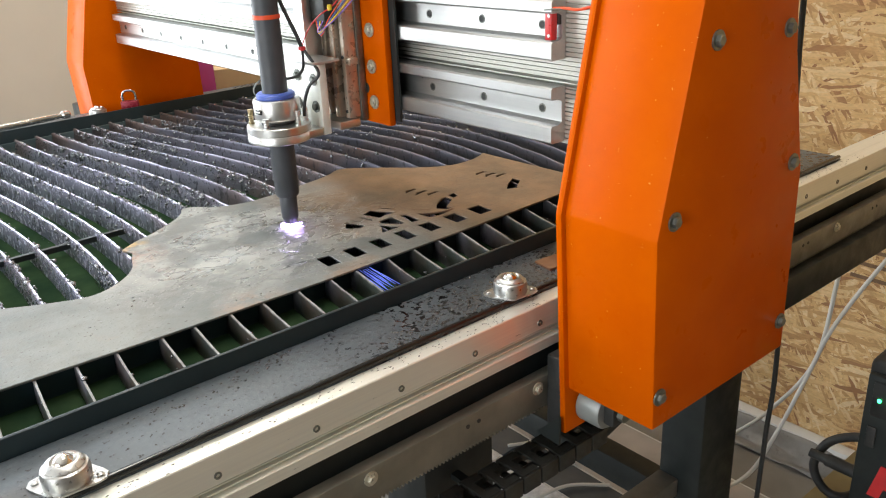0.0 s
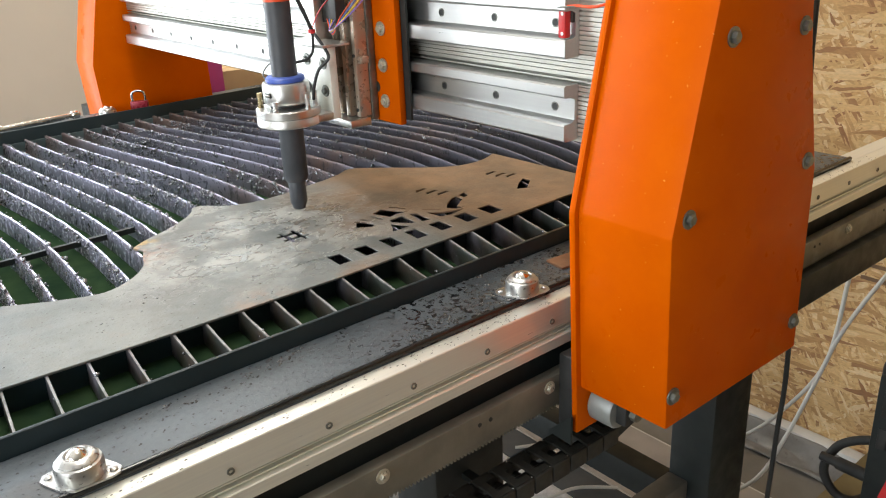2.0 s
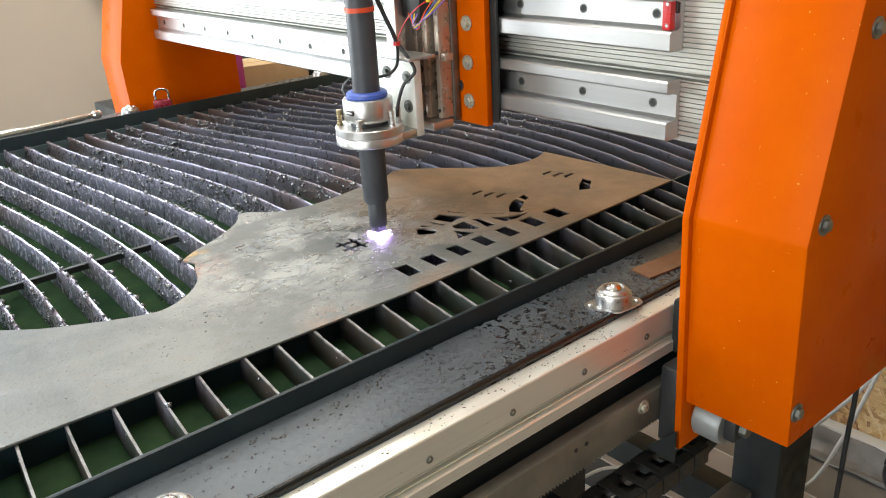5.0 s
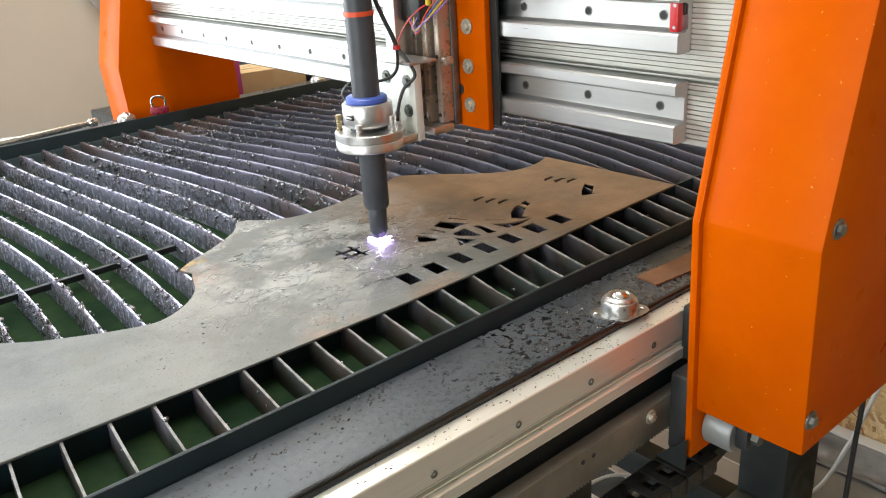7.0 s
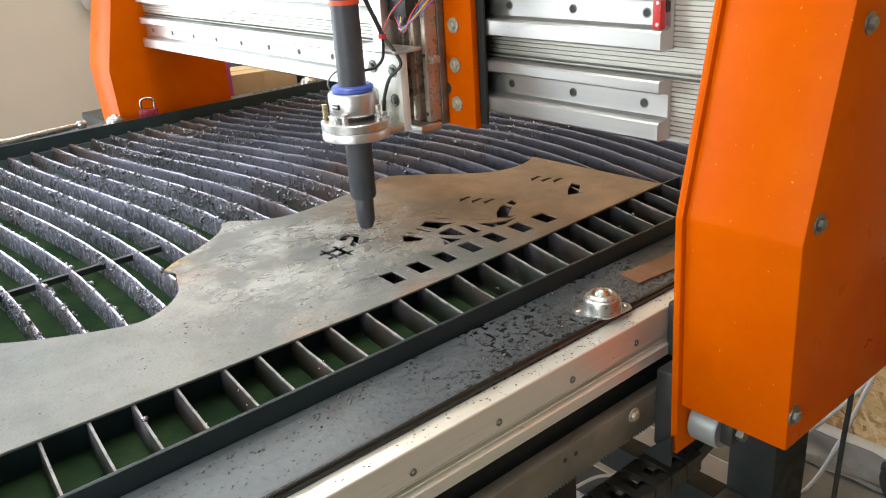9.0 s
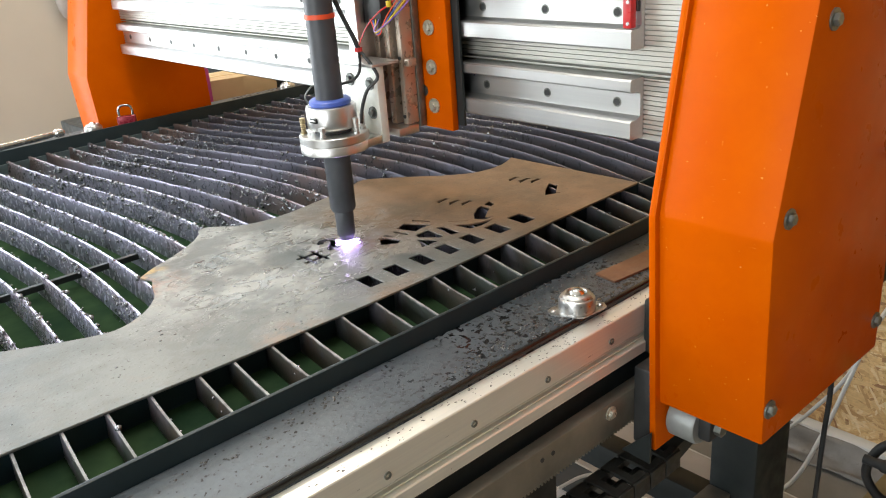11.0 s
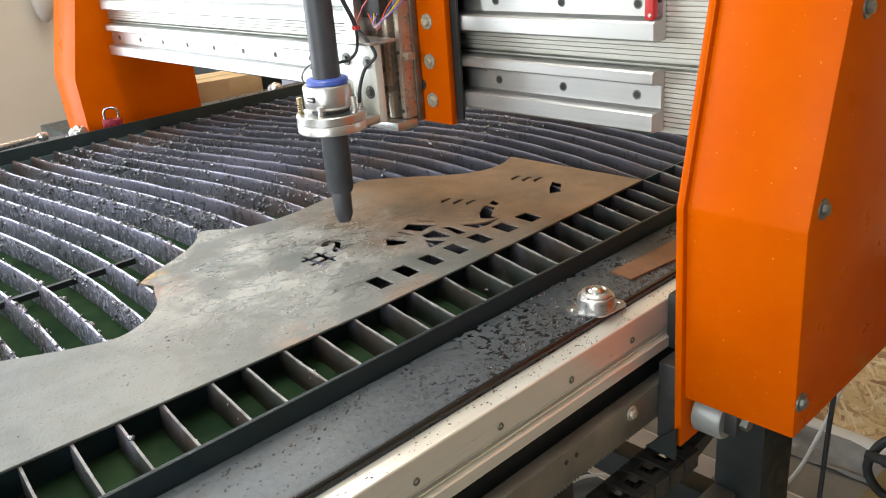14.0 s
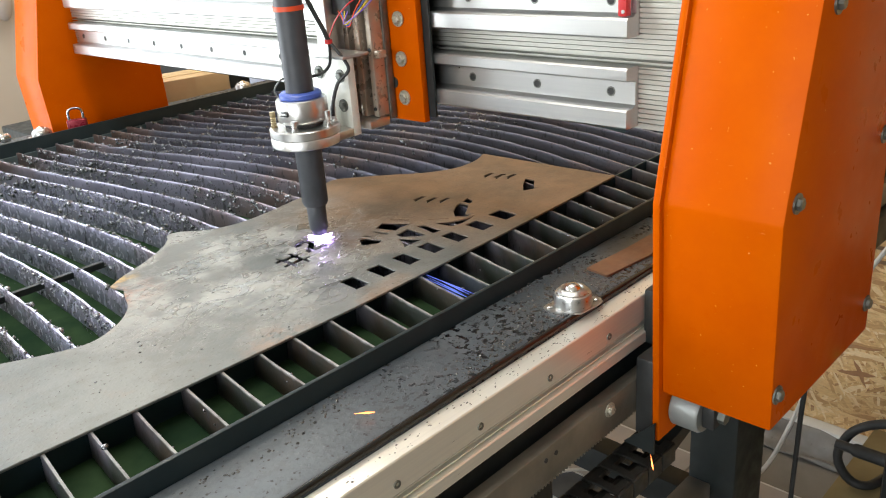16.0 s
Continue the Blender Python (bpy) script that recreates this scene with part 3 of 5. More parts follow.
    x = -0.95
    while x < 1.25:
        for dx0, dx1, z0, z1 in ((0.0008, 0.0042, 0.6627, 0.6667),):
            vs = [bm.verts.new(p) for p in ((x + dx0, -0.009, z1), (x + dx1, -0.009, z1), (x + 0.0032, -0.009, z0), (x + 0.0018, -0.009, z0), (x + dx0, 0.005, z1), (x + dx1, 0.005, z1), (x + 0.0032, 0.005, z0), (x + 0.0018, 0.005, z0))]
            for f in ((0, 1, 2, 3), (7, 6, 5, 4), (0, 3, 7, 4), (1, 5, 6, 2), (3, 2, 6, 7)):
                bm.faces.new([vs[i] for i in f])
        x += 0.005
    tagged(part("teeth", bm, RACK, rack, "", None), kind="stuff")
    for i in range(-4, 6):
        hexbolt((0.285 - 0.2375 * (i - 1) + 0.2375 * 0, -0.0105, 0.695), "-y", 0.0052, "bolt", rack, mat=YZINC)
        for dx in (-0.062, -0.078):
            part("hole", lathe([(0.0001, -0.0108), (0.0026, -0.0108), (0.0026, -0.0098), (0.0001, -0.0098)], 12, (0.285 - 0.2375 * (i - 1) + dx - 0.03, 0, 0.694), "y"), DARK, rack)
    # black tray and bracket under the far end of the rail
    part("cable_tray", bx(0.62, 1.3, -0.02, 0.03, 0.60, 0.655, bevel=0.003), DARK, table)


def build_balls():
    first = thing("ball_transfer", "shiny zinc ball transfer unit screwed to the black table edge", "ball transfer", "ball transfers on the table edges", (0.290, 0.037, 0.80))
    part("flange", prism([(-0.031, -0.004), (-0.031, 0.004), (-0.026, 0.009), (0.0, 0.0225), (0.012, 0.0195), (0.026, 0.009), (0.031, 0.004), (0.031, -0.004), (0.026, -0.009), (0.0, -0.0225), (-0.012, -0.0195), (-0.026, -0.009)], "z", 0.0002, 0.002), ZINC, first)
    part("housing", lathe([(0.0195, 0.002), (0.0195, 0.0125), (0.0185, 0.0155), (0.0165, 0.0165), (0.0165, 0.0175), (0.0135, 0.0205), (0.0105, 0.021), (0.0095, 0.0195), (0.009, 0.019)], 40), ZINC, first)
    ball = bmesh.new()
    bmesh.ops.create_uvsphere(ball, u_segments=28, v_segments=18, radius=0.0092, matrix=Matrix.Translation((0, 0, 0.0165)))
    part("ball", ball, CHROME, first, "polished steel ball", 80)
    for sx in (-0.0255, 0.0255):
        part("rivet", lathe([(0.0032, 0.002), (0.0032, 0.0032), (0.0018, 0.0042), (0.0001, 0.0044)], 16, (sx, 0, 0)), ZINC, first)
    first.rotation_euler = (0, 0, radians(-33))
    for x, y, a in ((-0.207, 0.04, -30), (0.294, 1.402, -40), (0.796, 1.40, 10), (0.79, 0.037, 60), (-0.207, 1.402, 35)):
        copy_thing(first, pose(x, y, 0.80, 0, 0, a))


# ---- the gantry ----
def build_gantry():
    g = thing("gantry", "orange gantry with silver extruded beam spanning the cutting table", "gantry")
    panel = [(0.304, 0.70), (0.2945, 0.914), (0.345, 1.129), (0.398, 1.36), (0.478, 1.36), (0.512, 1.10), (0.519, 1.062), (0.556, 0.927), (0.561, 0.70)]
    wide = [(0.3, 0.64), (0.2895, 0.914), (0.340, 1.129), (0.394, 1.365), (0.49, 1.365), (0.524, 1.10), (0.568, 0.927), (0.572, 0.64)]
    for sign, inner in ((-1, -0.0405), (1, 1.437)):
        out = -0.157 if sign < 0 else inner + 0.127
        lo, hi = min(inner, out), max(inner, out)
        cover = part("end_cover", prism(panel, "y", lo, hi, 0.0025), ORANGE, g, "folded orange powder-coated end cover")
        part("side_plate", prism(wide, "y", inner if sign < 0 else inner - 0.008, inner + 0.008 if sign < 0 else inner, 0.0015), ORANGE, g, "thick orange side plate")
        for x, z in ((0.369, 1.092), (0.496, 1.088), (0.319, 0.929), (0.534, 0.94), (0.312, 0.738), (0.547, 0.74), (0.52, 1.24), (0.40, 1.25)):
            if z < 1.2:
                hexbolt((x, out, z), "-y" if sign < 0 else "y", 0.0062, "bolt", cover)
        # drive motor and pinion below the cover
        y = inner - 0.004 if sign < 0 else inner + 0.004
        motor = part("drive_motor", lathe([(0.0001, y + 0.002), (0.022, y + 0.002), (0.024, y), (0.024, y + sign * 0.028), (0.022, y + sign * 0.031), (0.0001, y + sign * 0.031)], 32, (0.337, 0, 0.672), "y"), GREY, g, "grey round drive motor", 40)
        part("motor_back", bx(0.324, 0.351, min(y + sign * 0.0312, y + sign * 0.046), max(y + sign * 0.0312, y + sign * 0.046), 0.660, 0.687, bevel=0.003), RUBBER, motor)
        part("nut", lathe([(0.0001, y + sign * 0.0462), (0.008, y + sign * 0.0462), (0.008, y + sign * 0.054), (0.0001, y + sign * 0.054)], 6, (0.337, 0, 0.674), "y"), BOLT, motor)
        part("wiper", prism([(inner, 0.668), (inner, 0.629), (inner - sign * 0.037, 0.631)], "x", 0.2895, 0.2925), DARK, g, "dark pointed wiper plate")
        part("end_block", bx(0.30, 0.50, (inner + 0.0085) if sign < 0 else inner - 0.03, inner + 0.03 if sign < 0 else inner - 0.0085, 0.64, 0.735, bevel=0.003), RUBBER, g)
        part("bearing_block", bx(0.33, 0.50, -0.021 if sign < 0 else 1.43, -0.001 if sign < 0 else 1.436, 0.736, 0.80, bevel=0.003), DARK, g)
    # beam with ribs, and two channel rails
    rib = [(0.52, 0.955), (0.3905, 0.955)]
    for i in range(66):
        z = 0.957 + 0.0052 * i
        slot = i in (12, 13, 33, 34, 35, 52)
        rib += [(0.3905, z), (0.3905, z + (0.0012 if slot else 0.0038)), (0.402 if slot else 0.3935, z + (0.0014 if slot else 0.0040)), (0.402 if slot else 0.3935, z + 0.0050)]
    rib += [(0.3905, 1.305), (0.52, 1.305)]
    part("beam", prism(rib, "y", -0.021, 1.428), ALU_B, g, "wide ribbed silver aluminium beam", 20)
    for zc, name in ((0.9925, "lower"), (1.0870, "upper"), (1.235, "top")):
        prof = [(0.390, zc - 0.0345), (0.369, zc - 0.0345), (0.367, zc - 0.0325), (0.367, zc - 0.016), (0.369, zc - 0.014), (0.379, zc - 0.014), (0.3845, zc - 0.011), (0.3845, zc + 0.013), (0.379, zc + 0.016), (0.369, zc + 0.016), (0.367, zc + 0.018), (0.367, zc + 0.028), (0.369, zc + 0.03), (0.390, zc + 0.03)]
        rail = part("channel_rail", prism(prof, "y", 0.046, 1.40), ALU, g, "bright silver channel rail", 20)
        for i in range(14):
            part("screw", lathe([(0.0001, -0.0004), (0.0037, -0.0004), (0.0041, 0.0006)], 14, (0.3845, 0.076 + 0.1 * i, zc + 0.001), "x"), RUBBER, rail)
            part("washer", lathe([(0.0041, 0.0), (0.0042, -0.0006), (0.0053, -0.0006), (0.0055, 0.0004)], 14, (0.3845, 0.076 + 0.1 * i, zc + 0.001), "x"), BOLT, rail)
    sw = part("limit_switch", bx(0.370, 0.380, 0.049, 0.059, 1.074, 1.106, bevel=0.0015), REDP, g, "small red limit switch")
    for z in (1.079, 1.1005):
        part("screw", lathe([(0.0001, 0.3692), (0.0019, 0.3692), (0.0021, 0.3702), (0.0001, 0.3702)], 12, (0, 0.0525, z), "x"), ZINC, sw)
    part("terminal", bx(0.3805, 0.387, 0.0475, 0.0535, 1.090, 1.112, bevel=0.001), RUBBER, sw)
    part("roller_arm", bx(0.369, 0.3725, 0.0515, 0.0535, 1.1062, 1.118, bevel=0.0006), ZINC, sw)
    part("lever", tube([(0.369, 0.064, 1.106), (0.367, 0.045, 1.108), (0.370, 0.01, 1.11)], 0.0012, 6), BOLT, sw)
    part("wire", tube([(0.373, 0.06, 1.107), (0.368, 0.03, 1.11), (0.36, -0.005, 1.112), (0.40, -0.018, 1.12)], 0.0016, 6), REDO, sw)
    return g


def build_carriage():
    c = thing("torch_carriage", "torch lifter with orange carriage plate, slide rods and lead screw", "torch lifter")
    part("carriage_plate", prism([(0.334, 0.936), (0.334, 1.42), (0.50, 1.42), (0.50, 0.946), (0.44, 0.936)], "x", 0.352, 0.362, 0.001), ORANGE, c, "orange carriage plate splashed with dross")
    plate = c.children[0]
    for z in (1.065, 1.0155, 0.966, 1.115):
        hexbolt((0.3515, 0.366, z), "-x", 0.0062, "bolt", plate, mat=YZINC)
    part("hole", lathe([(0.0001, 0.3512), (0.0075, 0.3512), (0.0075, 0.3535), (0.0001, 0.3535)], 18, (0, 0.385, 0.984), "x"), RUBBER, plate)
    # Dark strip beside the plate, added in place of its soft shadow.
    part("spacer", bx(0.3622, 0.3655, 0.323, 0.50, 0.942, 1.42), DARK, c)
    part("slide_body", bx(0.340, 0.3515, 0.383, 0.475, 0.938, 1.42, bevel=0.002), BOLT, c, "dark steel slide body")
    for y0, y1, x0, mat in ((0.466, 0.473, 0.318, BRIGHT), (0.4535, 0.459, 0.322, MILLED), (0.4265, 0.438, 0.318, BRONZE), (0.4195, 0.424, 0.327, MILLED), (0.402, 0.4125, 0.315, BRONZE), (0.385, 0.394, 0.320, BRONZE)):
        part("slide_rod", bx(x0, 0.3395, y0, y1, 0.945, 1.42, bevel=0.001), mat, c, "vertical steel slide rod")
    part("lead_screw", lathe([(0.0001, 0.944)] + [(0.0036 + 0.001 * (i % 2), 0.944 + 0.0022 * i) for i in range(215)] + [(0.0001, 1.42)], 12, (0.330, 0.446, 0)), BOLT, c, "threaded steel lead screw")
    for z in (0.955, 1.03, 1.105, 1.18):
        for y in (0.4562, 0.390):
            part("screw", lathe([(0.0001, -0.0008), (0.0024, -0.0008), (0.0026, 0.0006), (0.0001, 0.0006)], 12, (0.3215 if y > 0.4 else 0.3195, y, z), "x"), RUBBER, c)
    part("bottom_block", bx(0.300, 0.3345, 0.38, 0.475, 0.933, 0.944, bevel=0.0015), MILLED, c)
    part("clamp_block", bx(0.320, 0.334, 0.3735, 0.384, 1.02, 1.030, bevel=0.002), BRONZE, c)
    sensor = part("terminal_block", bx(0.300, 0.316, 0.395, 0.43, 1.075, 1.12, bevel=0.0015), RUBBER, c, "small black terminal block")
    for i, (mat, dy) in enumerate(((PURPLE, 0.0), (YELLOW, 0.006), (BLUE, 0.012), (REDO, 0.018))):
        part("wire", tube([(0.300, 0.40 + dy, 1.08), (0.285, 0.39 - 0.4 * dy, 1.068 - 0.2 * dy), (0.30, 0.36 + dy, 1.09), (0.34, 0.345, 1.13 + dy)], 0.0008, 6), mat, sensor)
    return c


def build_torch():
    """The torch, its axis on its own z; the tip at the height nought."""
    t = thing("plasma_torch", "black plasma torch in a silver breakaway mount with blue ring", "plasma torch")
    part("shield_cup", lathe([(0.0001, 0.002), (0.0062, 0.002), (0.0068, 0.0), (0.0085, 0.0008), (0.0105, 0.007), (0.0120, 0.010), (0.0124, 0.040), (0.0116, 0.042), (0.0001, 0.042)], 36), TORCHBODY, t, "dark pointed shield cup")
    part("lower_sleeve", lathe([(0.0001, 0.042), (0.0152, 0.042), (0.0168, 0.046), (0.0170, 0.13), (0.0001, 0.13)], 36), TORCHBODY, t)
    part("upper_sleeve", lathe([(0.0001, 0.164), (0.0172, 0.164), (0.0172, 0.55), (0.0001, 0.55)], 36), TORCHBODY, t, "long grey-black torch sleeve")
    part("blue_ring", lathe([(0.0001, 0.158), (0.0250, 0.158), (0.0262, 0.1595), (0.0258, 0.1635), (0.0235, 0.1655), (0.0176, 0.1657), (0.0176, 0.1620), (0.0001, 0.1620)], 36), BLUE, t, "blue plastic ring")
    collar = part("collar", lathe([(0.0001, 0.128), (0.026, 0.128), (0.0305, 0.1305), (0.0315, 0.133), (0.0315, 0.156), (0.030, 0.1578), (0.0001, 0.1578)], 44), MILLED, t, "silver clamp collar")
    part("slot", bx(-0.0322, -0.028, -0.012, 0.003, 0.140, 0.147, bevel=0.002), RUBBER, collar)
    part("tab", bx(-0.0335, -0.0310, -0.011, 0.002, 0.1425, 0.1445, bevel=0.0008), MILLED, collar)
    part("spacer", lathe([(0.0001, 0.1235), (0.0235, 0.1235), (0.0235, 0.128), (0.0001, 0.128)], 30), RUBBER, t)
    part("upper_disc", lathe([(0.0001, 0.1125), (0.0425, 0.1125), (0.0435, 0.1135), (0.0435, 0.1222), (0.0425, 0.1232), (0.0001, 0.1232)], 48), MILLED, t, "round silver breakaway disc")
    part("lower_disc", lathe([(0.0001, 0.1005), (0.0425, 0.1005), (0.0435, 0.1015), (0.0435, 0.1110), (0.0425, 0.1122), (0.0001, 0.1122)], 48), MILLED, t, "round silver breakaway disc")
    for a in (140, 215, 285, 322, 20, 80):
        x, y = 0.0372 * math.cos(radians(a)), 0.0372 * math.sin(radians(a))
        pin = part("spring_pin", lathe([(0.0001, 0.1233), (0.0040, 0.1233), (0.0040, 0.126), (0.0024, 0.1262), (0.0024, 0.127)] + [(0.0028 if i % 2 else 0.0036, 0.127 + 0.0013 * i) for i in range(7 if a != 215 else 4)] + ([(0.0024, 0.1365), (0.0036, 0.137), (0.0036, 0.143), (0.0001, 0.1435)] if a != 215 else [(0.0044, 0.1325), (0.0044, 0.1365), (0.0001, 0.137)]), 14, (x, y, 0)), BRASS if a == 140 else MILLED, t, "spring-loaded brass pin")
    arm = part("arm", prism([(0.02, -0.036), (0.040, -0.034), (0.0498, -0.034), (0.0498, 0.02), (0.03, 0.034)], "z", 0.1012, 0.1118, 0.0008), MILLED, t, "flat silver arm")
    back = part("mount_plate", bx(0.050, 0.062, -0.034, 0.058, 0.101, 0.199, bevel=0.001), BRIGHT, t, "bright milled mounting plate with bolts")
    part("top_plate", bx(0.035, 0.0775, -0.046, 0.052, 0.1995, 0.2032, bevel=0.0008), MILLED, t, "thin silver top plate")
    for y, z in ((-0.02, 0.176), (-0.02, 0.139), (0.022, 0.178), (0.024, 0.139)):
        hexbolt((0.0498, y, z), "-x", 0.0052, "bolt", back, mat=BOLT)
    part("mount_rail", bx(0.0622, 0.089, 0.012, 0.034, 0.12, 0.36, bevel=0.001), MILLED, t, "silver slide block")
    part("tape_band", lathe([(0.0174, 0.272), (0.0186, 0.272), (0.0186, 0.2775), (0.0174, 0.2775)], 32), REDO, t, "orange-red tie round the sleeve")
    cable = part("sense_cable", tube([(0.018, -0.006, 0.285), (0.024, -0.012, 0.262), (0.030, -0.022, 0.236), (0.033, -0.026, 0.222)], 0.0029, 8), RUBBER, t, "black cable with red clamp")
    part("sense_cable", tube([(0.033, -0.026, 0.222), (0.040, -0.042, 0.200), (0.042, -0.046, 0.186), (0.032, -0.036, 0.172), (0.026, -0.03, 0.15), (0.024, -0.0285, 0.132)], 0.0021, 8), RUBBER, t)
    part("sense_cable", tube([(0.033, -0.026, 0.222), (0.034, -0.025, 0.207), (0.033, -0.022, 0.193), (0.026, -0.016, 0.184), (0.012, -0.008, 0.181)], 0.0019, 8), RUBBER, t)
    part("clamp", lathe([(0.0001, 0.2185), (0.0048, 0.2185), (0.0048, 0.2235), (0.0001, 0.2235)], 12, (0.033, -0.026, 0)), REDP, cable)
    part("red_wire", tube([(0.033, -0.026, 0.224), (0.042, -0.034, 0.246), (0.052, -0.046, 0.262), (0.066, -0.055, 0.272), (0.08, -0.06, 0.285)], 0.0009, 6), REDP, t, "thin red wire with yellow sleeve")
    part("yellow_sleeve", lathe([(0.0001, 0.268), (0.0032, 0.268), (0.0032, 0.275), (0.0001, 0.275)], 10, (0.064, -0.054, 0)), YELLOW, t)
    part("white_wire", tube([(-0.012, 0.026, 0.152), (-0.016, 0.03, 0.166), (-0.008, 0.026, 0.178), (0.004, 0.022, 0.18)], 0.0011, 6), BOLT, t)
    for ob in t.children:
        if ob.name.split(".")[0] not in ("shield_cup", "lower_sleeve", "upper_sleeve"):
            ob.location.z = 0.0125 if ob.name.startswith("tape") else 0.023
    return t


# ---- the sheet being cut ----
def outline(pts):
    return [(p[0], p[1]) for p in pts]


EDGE = [(0.677, 0.238), (0.668, 0.491), (0.640, 0.479), (0.610, 0.474), (0.575, 0.480), (0.539, 0.504), (0.510, 0.535), (0.475, 0.573), (0.435, 0.606), (0.40, 0.592), (0.365, 0.583), (0.325, 0.577), (0.277, 0.569), (0.235, 0.568), (0.205, 0.576), (0.182, 0.592), (0.166, 0.610), (0.153, 0.616), (0.144, 0.611), (0.138, 0.598), (0.118, 0.577), (0.080, 0.551), (0.04, 0.531), (0.015, 0.514), (0.022, 0.495), (0.012, 0.470), (-0.002, 0.436), (-0.03, 0.407), (-0.066, 0.392), (-0.103, 0.404), (-0.146, 0.427), (-0.185, 0.452), (-0.24, 0.50), (-0.33, 0.56), (-0.42, 0.57), (-0.45, 0.43), (-0.44, 0.245), (-0.241, 0.238), (-0.039, 0.229), (0.15, 0.225), (0.40, 0.229)]
def rect(x0, x1, y0, y1):
    return [(x0, y0), (x1, y0), (x1, y1), (x0, y1)]


def hash_sign(xs, ys, x0, x1, y0, y1):
    """The outline of a hash sign; xs, ys: the edges of its two uprights and its two bars."""
    a, b, c, d = xs
    e, f, g, h = ys
    return [(a, y0), (b, y0), (b, e), (c, e), (c, y0), (d, y0), (d, e), (x1, e), (x1, f), (d, f), (d, g), (x1, g), (x1, h), (d, h), (d, y1), (c, y1), (c, h), (b, h), (b, y1), (a, y1), (a, h), (x0, h), (x0, g), (a, g), (a, f), (x0, f), (x0, e), (a, e)]


HASH = [hash_sign((0.1832, 0.1894, 0.2014, 0.2076), (0.3792, 0.3854, 0.3978, 0.4040), 0.1755, 0.2155, 0.369, 0.4135)]
TWO = [(0.2210, 0.3920), (0.2510, 0.3920), (0.2510, 0.4010), (0.2350, 0.4010), (0.2460, 0.4130), (0.2505, 0.4200), (0.2490, 0.4280), (0.2420, 0.4325), (0.2320, 0.4325), (0.2240, 0.4280), (0.2212, 0.4210), (0.2300, 0.4185), (0.2330, 0.4238), (0.2380, 0.4242), (0.2405, 0.4210), (0.2380, 0.4150), (0.2210, 0.4000)]


def cutouts():
    shapes = []
    for a, b in ((0.181, 0.207), (0.222, 0.249), (0.264, 0.290), (0.307, 0.333), (0.350, 0.377), (0.397, 0.426), (0.443, 0.474)):
        shapes.append([(a + 0.003, 0.257), (b - 0.003, 0.257), (b - 0.001, 0.291), (a + 0.005, 0.291)])
    tick = [(-0.002, 0.004), (-0.001, 0.0), (-0.008, -0.006), (-0.001, -0.005), (0.011, -0.003), (0.02, -0.004), (0.017, 0.004), (0.005, 0.003)]
    for a, b in ((0.4380, 0.4210), (0.4440, 0.4020), (0.4530, 0.3850), (0.5760, 0.4070), (0.5800, 0.3880), (0.5900, 0.3730)):
        shapes.append([(a + x, b + y) for x, y in tick])
    return shapes


EMBLEM = [
    [(0.2880, 0.3720), (0.2960, 0.3680), (0.3040, 0.3460), (0.2930, 0.3400), (0.2750, 0.3530)],
    [(0.2940, 0.3800), (0.3040, 0.3770), (0.3100, 0.3590), (0.2990, 0.3710)],
    [(0.3140, 0.3800), (0.3200, 0.3780), (0.3260, 0.3560), (0.3200, 0.3530)],
    [(0.3260, 0.3840), (0.3460, 0.3930), (0.3690, 0.3540), (0.3490, 0.3580), (0.3360, 0.3540)],
    [(0.3260, 0.3440), (0.3510, 0.3470), (0.3490, 0.3100), (0.3410, 0.3110), (0.3240, 0.3330)],
    [(0.3180, 0.3320), (0.3350, 0.3030), (0.3030, 0.3030), (0.3140, 0.3200)],
    [(0.3630, 0.3440), (0.3730, 0.3390), (0.3710, 0.3030), (0.3570, 0.3060)],
]
HOOKS = [
    [(0.3840, 0.3320), (0.4000, 0.3170), (0.4200, 0.3080), (0.4410, 0.3040), (0.4060, 0.2980), (0.3880, 0.3020)],
    [(0.4330, 0.3410), (0.4530, 0.3540), (0.4630, 0.3560), (0.4640, 0.3400), (0.4510, 0.3310), (0.4340, 0.3190), (0.4430, 0.3100), (0.4270, 0.3100), (0.4180, 0.3240)],
    [(0.4700, 0.3580), (0.4850, 0.3620), (0.4800, 0.3460), (0.4690, 0.3420)],
    [(0.5740, 0.3310), (0.5990, 0.3460), (0.6000, 0.3290), (0.5700, 0.3070), (0.5820, 0.2980), (0.5520, 0.3120)],
    [(0.3610, 0.3920), (0.3750, 0.3690), (0.3730, 0.3670), (0.3590, 0.3890)],
    [(0.3900, 0.3480), (0.4090, 0.3270), (0.4070, 0.3250), (0.3880, 0.3460)],
]


def fill_2d(name, loops, z, thick, material):
    """A flat sheet with openings, from closed loops, drawn out to its thickness."""
    data = bpy.data.curves.new(name, "CURVE")
    data.dimensions, data.fill_mode, data.extrude = "2D", "BOTH", thick / 2
    for loop in loops:
        s = data.splines.new("POLY")
        s.points.add(len(loop) - 1)
        for p, (x, y) in zip(s.points, loop):
            p.co = (x, y, 0, 1)
        s.use_cyclic_u = True
    tmp = bpy.data.objects.new(name, data)
    me = bpy.data.meshes.new_from_object(tmp)
    bpy.data.objects.remove(tmp)
    me.transform(Matrix.Translation((0, 0, z - thick / 2)))
    bm = bmesh.new()
    bm.from_mesh(me)
    bmesh.ops.remove_doubles(bm, verts=bm.verts[:], dist=1e-5)
    bm.to_mesh(me)
    bm.free()
    me.materials.clear()
    me.materials.append(material)
    me.name = name
    return me


